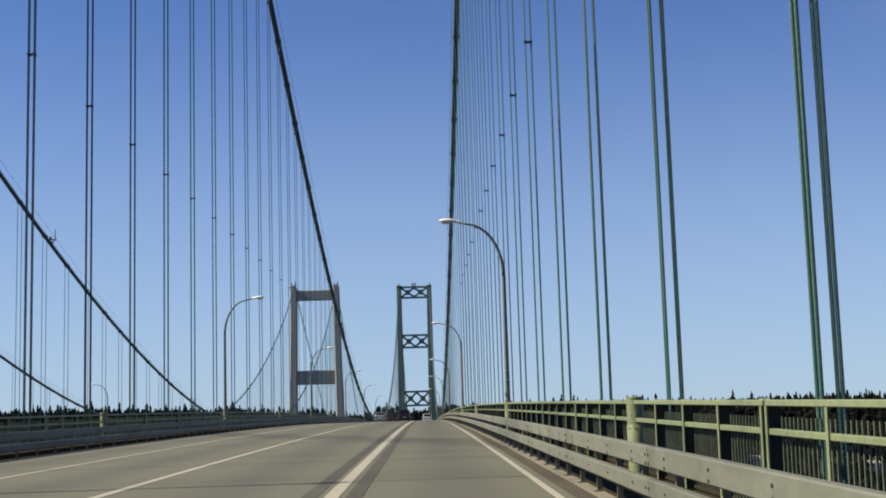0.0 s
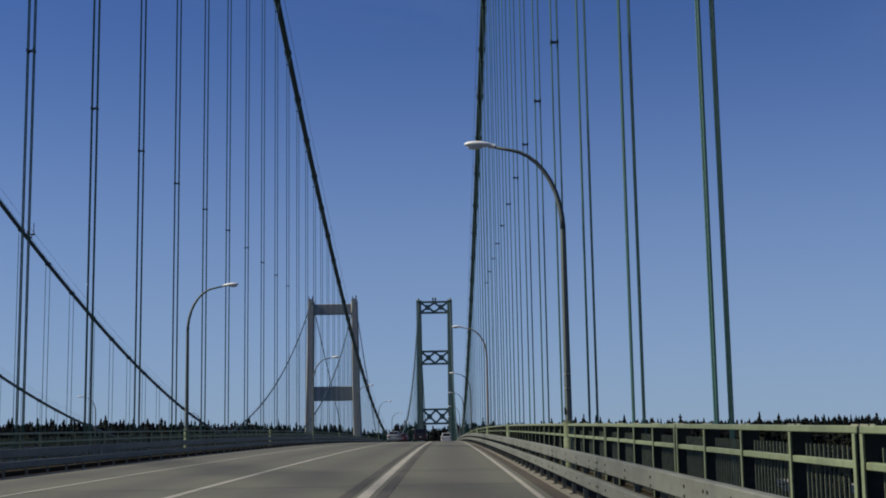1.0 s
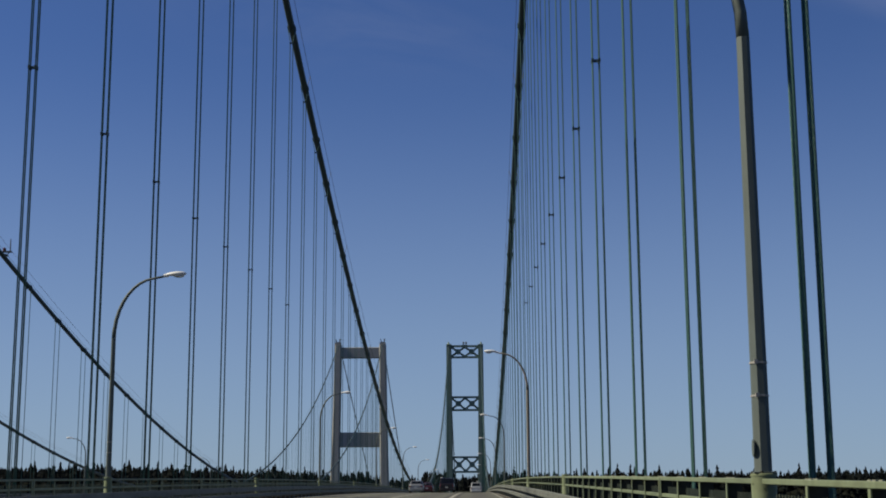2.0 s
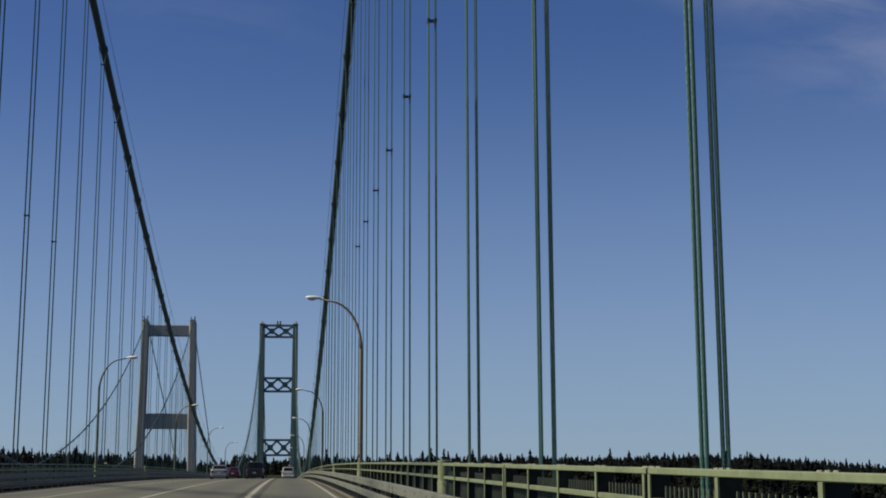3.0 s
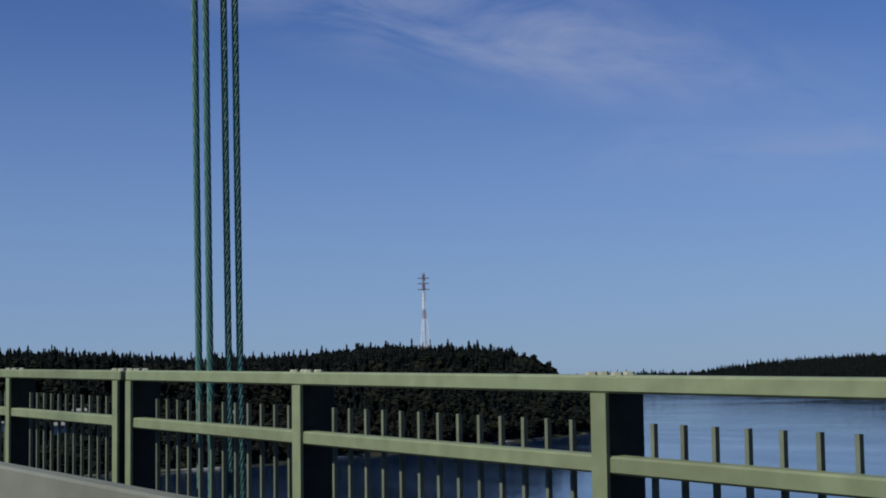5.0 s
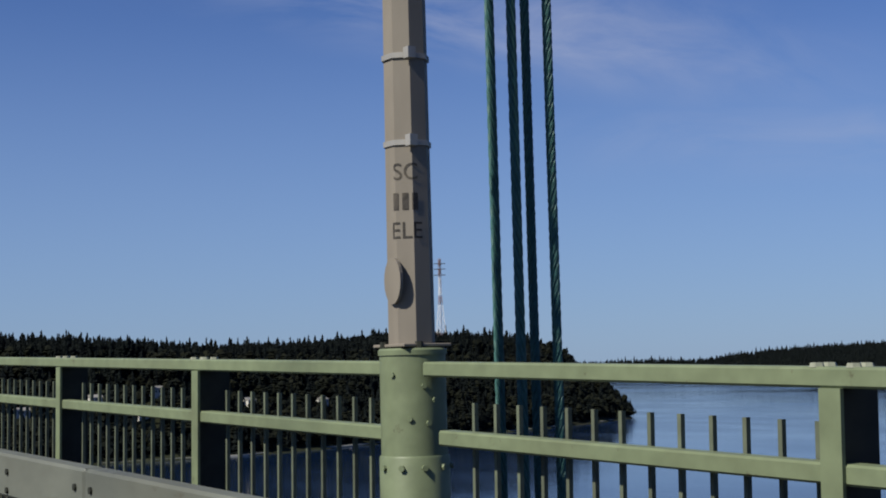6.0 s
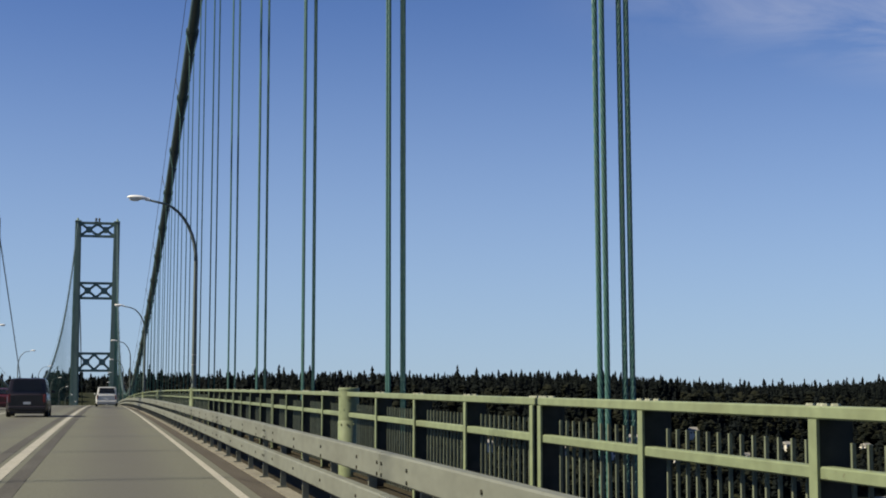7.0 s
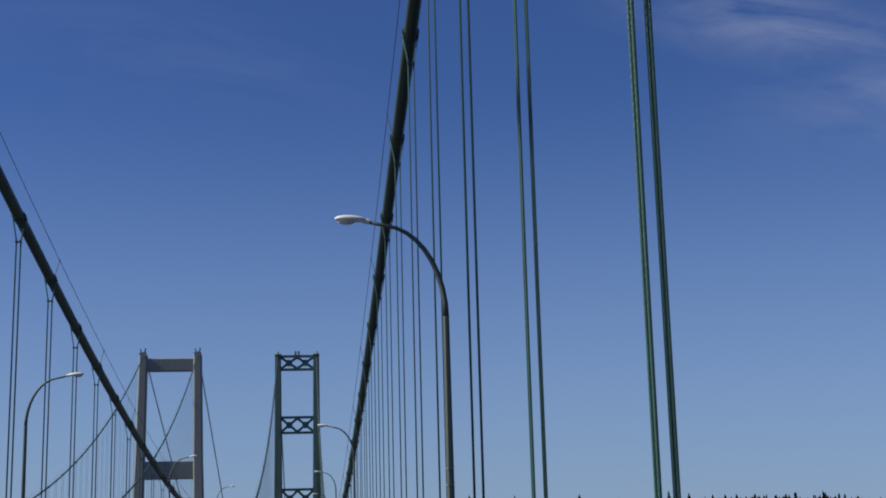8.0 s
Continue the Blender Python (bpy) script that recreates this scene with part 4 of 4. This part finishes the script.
def car(name, label, x, y, w, length, height, belt, paint, kind):
    """Rear at y = 0, driving towards +y."""
    t = thing(name, label, "car", group="cars ahead", m=deck_pose(y, x))
    hw = w / 2

    def crisp(ob):
        ob.data.set_sharp_from_angle(angle=radians(32))
        return ob

    # body: stations along its length, rounded in section
    def station(yy, zt, k):
        h = hw * k
        side = [(h * 0.84, 0.20), (h * 0.95, 0.25), (h * 0.985, 0.42), (h, zt * 0.62), (h * 0.985, zt * 0.80), (h * 0.95, zt * 0.94), (h * 0.88, zt * 0.99), (h * 0.5, zt + 0.012)]
        return [(-a, yy, z) for a, z in side] + [(a, yy, z) for a, z in side[::-1]]
    body = [(0.0, belt * 0.93, 0.86), (0.04, belt * 0.97, 0.91), (0.14, belt * 0.99, 0.955), (0.6, belt, 0.99), (length * 0.3, belt, 1.0), (length * 0.6, belt, 1.0),
            (length * 0.72, belt * 0.97, 0.99), (length * 0.86, belt * 0.9, 0.965), (length * 0.96, belt * 0.8, 0.9), (length, belt * 0.66, 0.82)]
    crisp(part("body", loft(bmesh.new(), [station(*q) for q in body]), paint, t, smooth=True))
    # greenhouse: foot and head of the rear and front glass
    c0, c1, c2, c3 = {"sedan": (0.62, 1.42, 2.45, 3.35), "van": (0.10, 0.42, 2.9, 3.9), "suv": (0.08, 0.30, 2.6, 3.3)}[kind]
    top = {"sedan": 0.74, "van": 0.80, "suv": 0.82}[kind]

    def roof(yy, z, k, foot):
        q = [(foot, belt - 0.03), (foot - (foot - k) * 0.55, belt + (z - belt) * 0.55), (k, z - 0.07), (k - 0.06, z - 0.02), (k * 0.6, z)]
        return [(-hw * a, yy, zz) for a, zz in q] + [(hw * a, yy, zz) for a, zz in q[::-1]]
    mid = (c1 + c2) / 2
    crisp(part("cabin", loft(bmesh.new(), [roof(c0, belt + 0.02, 0.86, 0.90), roof(c1, height - 0.03, top, 0.92), roof(mid, height, top, 0.93),
                                           roof(c2, height - 0.03, top, 0.92), roof(c3, belt + 0.02, 0.86, 0.9)]), paint, t, smooth=True))

    # rear window, proud of the cabin's slope
    def pane(points):
        bm = bmesh.new()
        face = bm.faces.new([bm.verts.new(p) for p in points])
        bmesh.ops.solidify(bm, geom=[face], thickness=0.02)
        return part("rear_window", bm, GLASS, t)
    s = height - belt
    rise, run = s - 0.05, c1 - c0
    off = Vector((0, -rise, run)).normalized() * 0.025
    corner = lambda f, wide: (Vector((hw * wide, c0 + run * f, belt + 0.02 + rise * f)) + off)[:]
    pane([corner(0.14, -0.74), corner(0.14, 0.74), corner(0.88, 0.64), corner(0.88, -0.64)])
    for sx in (-1, 1):
        lean = lambda z: hw * (0.93 - (0.93 - top) * min((z - belt + 0.03) / (s - 0.04), 1)) + 0.018
        z0, z1 = belt + 0.05, height - 0.13
        gaps = [(c1 - run * 0.45, c1 + 0.05, mid - 0.06, mid - 0.06), (mid + 0.06, mid + 0.06, c2 + 0.02, c2 + (c3 - c2) * 0.55)]
        for a, b, c, d in gaps:
            bm = bmesh.new()
            face = bm.faces.new([bm.verts.new(p) for p in ((sx * lean(z0), a, z0), (sx * lean(z0), d, z0), (sx * lean(z1), c, z1), (sx * lean(z1), b, z1))])
            bmesh.ops.solidify(bm, geom=[face], thickness=0.012)
            part("side_window", bm, GLASS, t)
        hgt = (belt * 0.70, belt * 0.90) if kind == "sedan" else (belt * 0.62, belt * 0.96)
        part("tail_light", box(*sorted((sx * hw * (0.60 if kind == "sedan" else 0.76), sx * hw * 0.90)), -0.012, 0.10, *hgt, 0.02), TAIL, t, "red tail light")
        part("mirror", box(*sorted((sx * (hw + 0.01), sx * (hw + 0.17))), length * 0.62, length * 0.62 + 0.1, belt + 0.02, belt + 0.15, 0.03), paint, t)
        for yw in (0.85, length - 0.85):
            bm = bmesh.new()
            bmesh.ops.create_cone(bm, cap_ends=True, segments=24, radius1=0.32, radius2=0.32, depth=0.2, matrix=pose(sx * (hw - 0.10), yw, 0.32, 0, 90))
            wheel = part("wheel", bm, RUBBER, t)
            bm = bmesh.new()
            bmesh.ops.create_cone(bm, cap_ends=True, segments=16, radius1=0.19, radius2=0.17, depth=0.215, matrix=pose(sx * (hw - 0.10), yw, 0.32, 0, 90))
            part("rim", bm, DULL_STEEL, wheel)
    part("bumper", box(-hw * 0.90, hw * 0.90, -0.07, 0.12, 0.30, 0.50, 0.04), paint, t)
    part("underside", box(-hw * 0.8, hw * 0.8, 0.05, length - 0.1, 0.16, 0.26), RUBBER, t)
    part("number_plate", box(-0.16, 0.16, -0.03, 0.02, 0.58, 0.69), CHALK, t, "blank pale plate")


GLASS = plain("dark_car_glass", (0.015, 0.018, 0.022), 0.08)
TAIL = plain("red_lens", (0.11, 0.014, 0.014), 0.25)
SILVER = plain("silver_car_paint", (0.27, 0.275, 0.275), 0.35, 0.5)
WHITE_CAR = plain("white_car_paint", (0.40, 0.405, 0.40), 0.3)
BLACK_CAR = plain("dark_car_paint", (0.018, 0.014, 0.016), 0.25)
MAROON = plain("maroon_car_paint", (0.05, 0.008, 0.01), 0.3)
car("sedan", "silver four-door sedan on the roadway between two white lines", -1.75, -197, 1.76, 4.6, 1.42, 0.93, SILVER, "sedan")
car("sport_utility_vehicle", "dark boxy sport utility vehicle on the roadway", 1.75, -192, 1.86, 4.5, 1.78, 1.06, BLACK_CAR, "suv")
car("minivan", "white minivan on the roadway near the guard beams", 5.35, -130, 1.92, 4.9, 1.74, 1.04, WHITE_CAR, "van")
car("maroon_sedan", "dark maroon sedan on the roadway beyond the silver sedan", -1.6, -164, 1.76, 4.5, 1.42, 0.92, MAROON, "sedan")


# ------------------------------------------------------------------ guard beams
def guard_section(length, bolted):
    """Two box beams on four short posts, road side at x = 0."""
    t = thing("guard_rail", "two grey steel guard beams on short posts", "guard rail", group="guard rails")
    up = part("upper_beam", box(0.0, 0.11, 0.007, length - 0.007, 0.536, 0.764, 0.014), GALVAN, t)
    lo = part("lower_beam", box(0.0, 0.11, 0.007, length - 0.007, 0.203, 0.402, 0.014), GALVAN, t)
    posts = [length * q for q in (0.125, 0.375, 0.625, 0.875)]
    if bolted:
        head = mesh_of("bolt", sweep(bmesh.new(), [(-0.011, 0, 0), (0.004, 0, 0)], 0.018, 6), SHADED_STEEL)
        for y in [0.11, length - 0.09] + posts:
            for beam, z in ((up, 0.672), (up, 0.575), (lo, 0.305)):
                part("bolt", head, None, beam, "dark rusty bolt").location = (0, y + (0.04 if z < 0.4 else 0), z)
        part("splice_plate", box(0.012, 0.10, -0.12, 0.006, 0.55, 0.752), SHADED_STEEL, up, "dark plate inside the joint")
    for y in posts:
        part("post", box(0.111, 0.19, y - 0.02, y + 0.02, -0.084, 0.72), GALVAN, t)
        if bolted:
            part("foot_plate", box(0.06, 0.20, y - 0.06, y + 0.06, -0.084, -0.068), GALVAN, t)
    return t


guards = {True: guard_section(PANEL, True), False: guard_section(PANEL, False)}
placed = set()
for k in range(-44, 50):
    for s in (-1, 1):
        bolted = s > 0 and k <= -18
        m = deck_pose(PHASE + (k + 0.64) * PANEL + RAIL_SHIFT) @ (pose(7.47, -PANEL / 2, 0) if s > 0 else pose(-7.47, PANEL / 2, 0, 0, 0, 180))
        if bolted not in placed:
            guards[bolted].matrix_basis = m
            placed.add(bolted)
        else:
            copy_thing(guards[bolted], m)


# ------------------------------------------------------------------ railing
def railing_bay(singly, joined=False, skip=None):
    """One bay between two suspenders: top and middle rail, posts at the quarters, pickets behind the rails.
    skip: the post that is left out where the bay ends at a lamp's pedestal."""
    t = thing("railing", "sage green steel railing with two rails and short pickets", "railing", group="railing bays")
    L = PANEL
    e = 0.045
    part("top_rail", box(-0.055, 0.055, e, L - e, 1.182, 1.246, 0.008), GREEN, t)
    part("middle_rail", box(-0.045, 0.035, e + 0.1, L - e - 0.1, 0.892, 0.957, 0.008), GREEN, t)
    part("bottom_rail", box(0.045, 0.095, e, L - e, 0.08, 0.12), GRATING, t, "near-black bottom rail")
    ys = (0.105, L * 0.25, L * 0.5, L * 0.75, L - 0.105)
    stands = [y for i, y in enumerate(ys) if i != skip]
    post = None
    for y in () if joined else stands:
        if post is None:
            post = mesh_of("post", box(-0.062, -0.046, -0.041, 0.041, 0.05, 1.182), GREEN)
            # the web's near-black colour carries the shade on its face
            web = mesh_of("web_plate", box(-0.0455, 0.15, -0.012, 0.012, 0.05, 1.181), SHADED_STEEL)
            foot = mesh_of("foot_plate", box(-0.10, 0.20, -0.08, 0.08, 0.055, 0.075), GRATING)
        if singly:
            part("web_plate", web, None, t, "steel web plate in a near-black that stands for its shade").location.y = y
            part("foot_plate", foot, None, t).location.y = y
        part("post", post, None, t).location.y = y
    bolt = None
    for y in stands if singly else ():
        for d in (-0.07, 0.07):
            for x in (-0.03, 0.028):
                yy = min(max(y + d, 0.07), L - 0.07)
                if bolt is None:
                    bolt = mesh_of("bolt", sweep(bmesh.new(), [(0, 0, 1.244), (0, 0, 1.258)], [0.025, 0.021], 6), BOLT)
                part("bolt", bolt, None, t).location = (x, yy, 0)
    spots = []
    for a, b in zip(ys, ys[1:]):
        n = 14 if b - a > 2.2 else 13
        spots += [a + (b - a) * (i + 1) / (n + 1) for i in range(n)]
    if singly:
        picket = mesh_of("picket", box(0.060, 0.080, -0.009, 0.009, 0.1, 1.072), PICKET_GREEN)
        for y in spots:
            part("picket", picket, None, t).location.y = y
    else:
        bm = bmesh.new()
        for y in ys if joined else ():
            add_box(bm, -0.062, 0.15, y - 0.03, y + 0.03, 0.05, 1.182)
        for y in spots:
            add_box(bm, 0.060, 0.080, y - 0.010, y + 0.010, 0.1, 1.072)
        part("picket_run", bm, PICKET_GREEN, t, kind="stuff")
    return t


bays = [railing_bay(True), railing_bay(False), railing_bay(False, True), railing_bay(True, skip=0), railing_bay(True, skip=4)]
placed = set()
for k in range(-44, 50):
    y = PHASE + (k + 0.5) * PANEL + RAIL_SHIFT
    for s in (-1, 1):
        which = 0 if s > 0 and -40 <= k <= -21 else 1 if k < 5 else 2
        if which == 0 and k % 4 in (0, 1):
            which = 3 if k % 4 == 1 else 4
        m = deck_pose(y) @ (pose(RAIL_X, -PANEL / 2, 0) if s > 0 else pose(-RAIL_X, PANEL / 2, 0, 0, 0, 180))
        if which not in placed:
            bays[which].matrix_basis = m
            placed.add(which)
        else:
            copy_thing(bays[which], m)
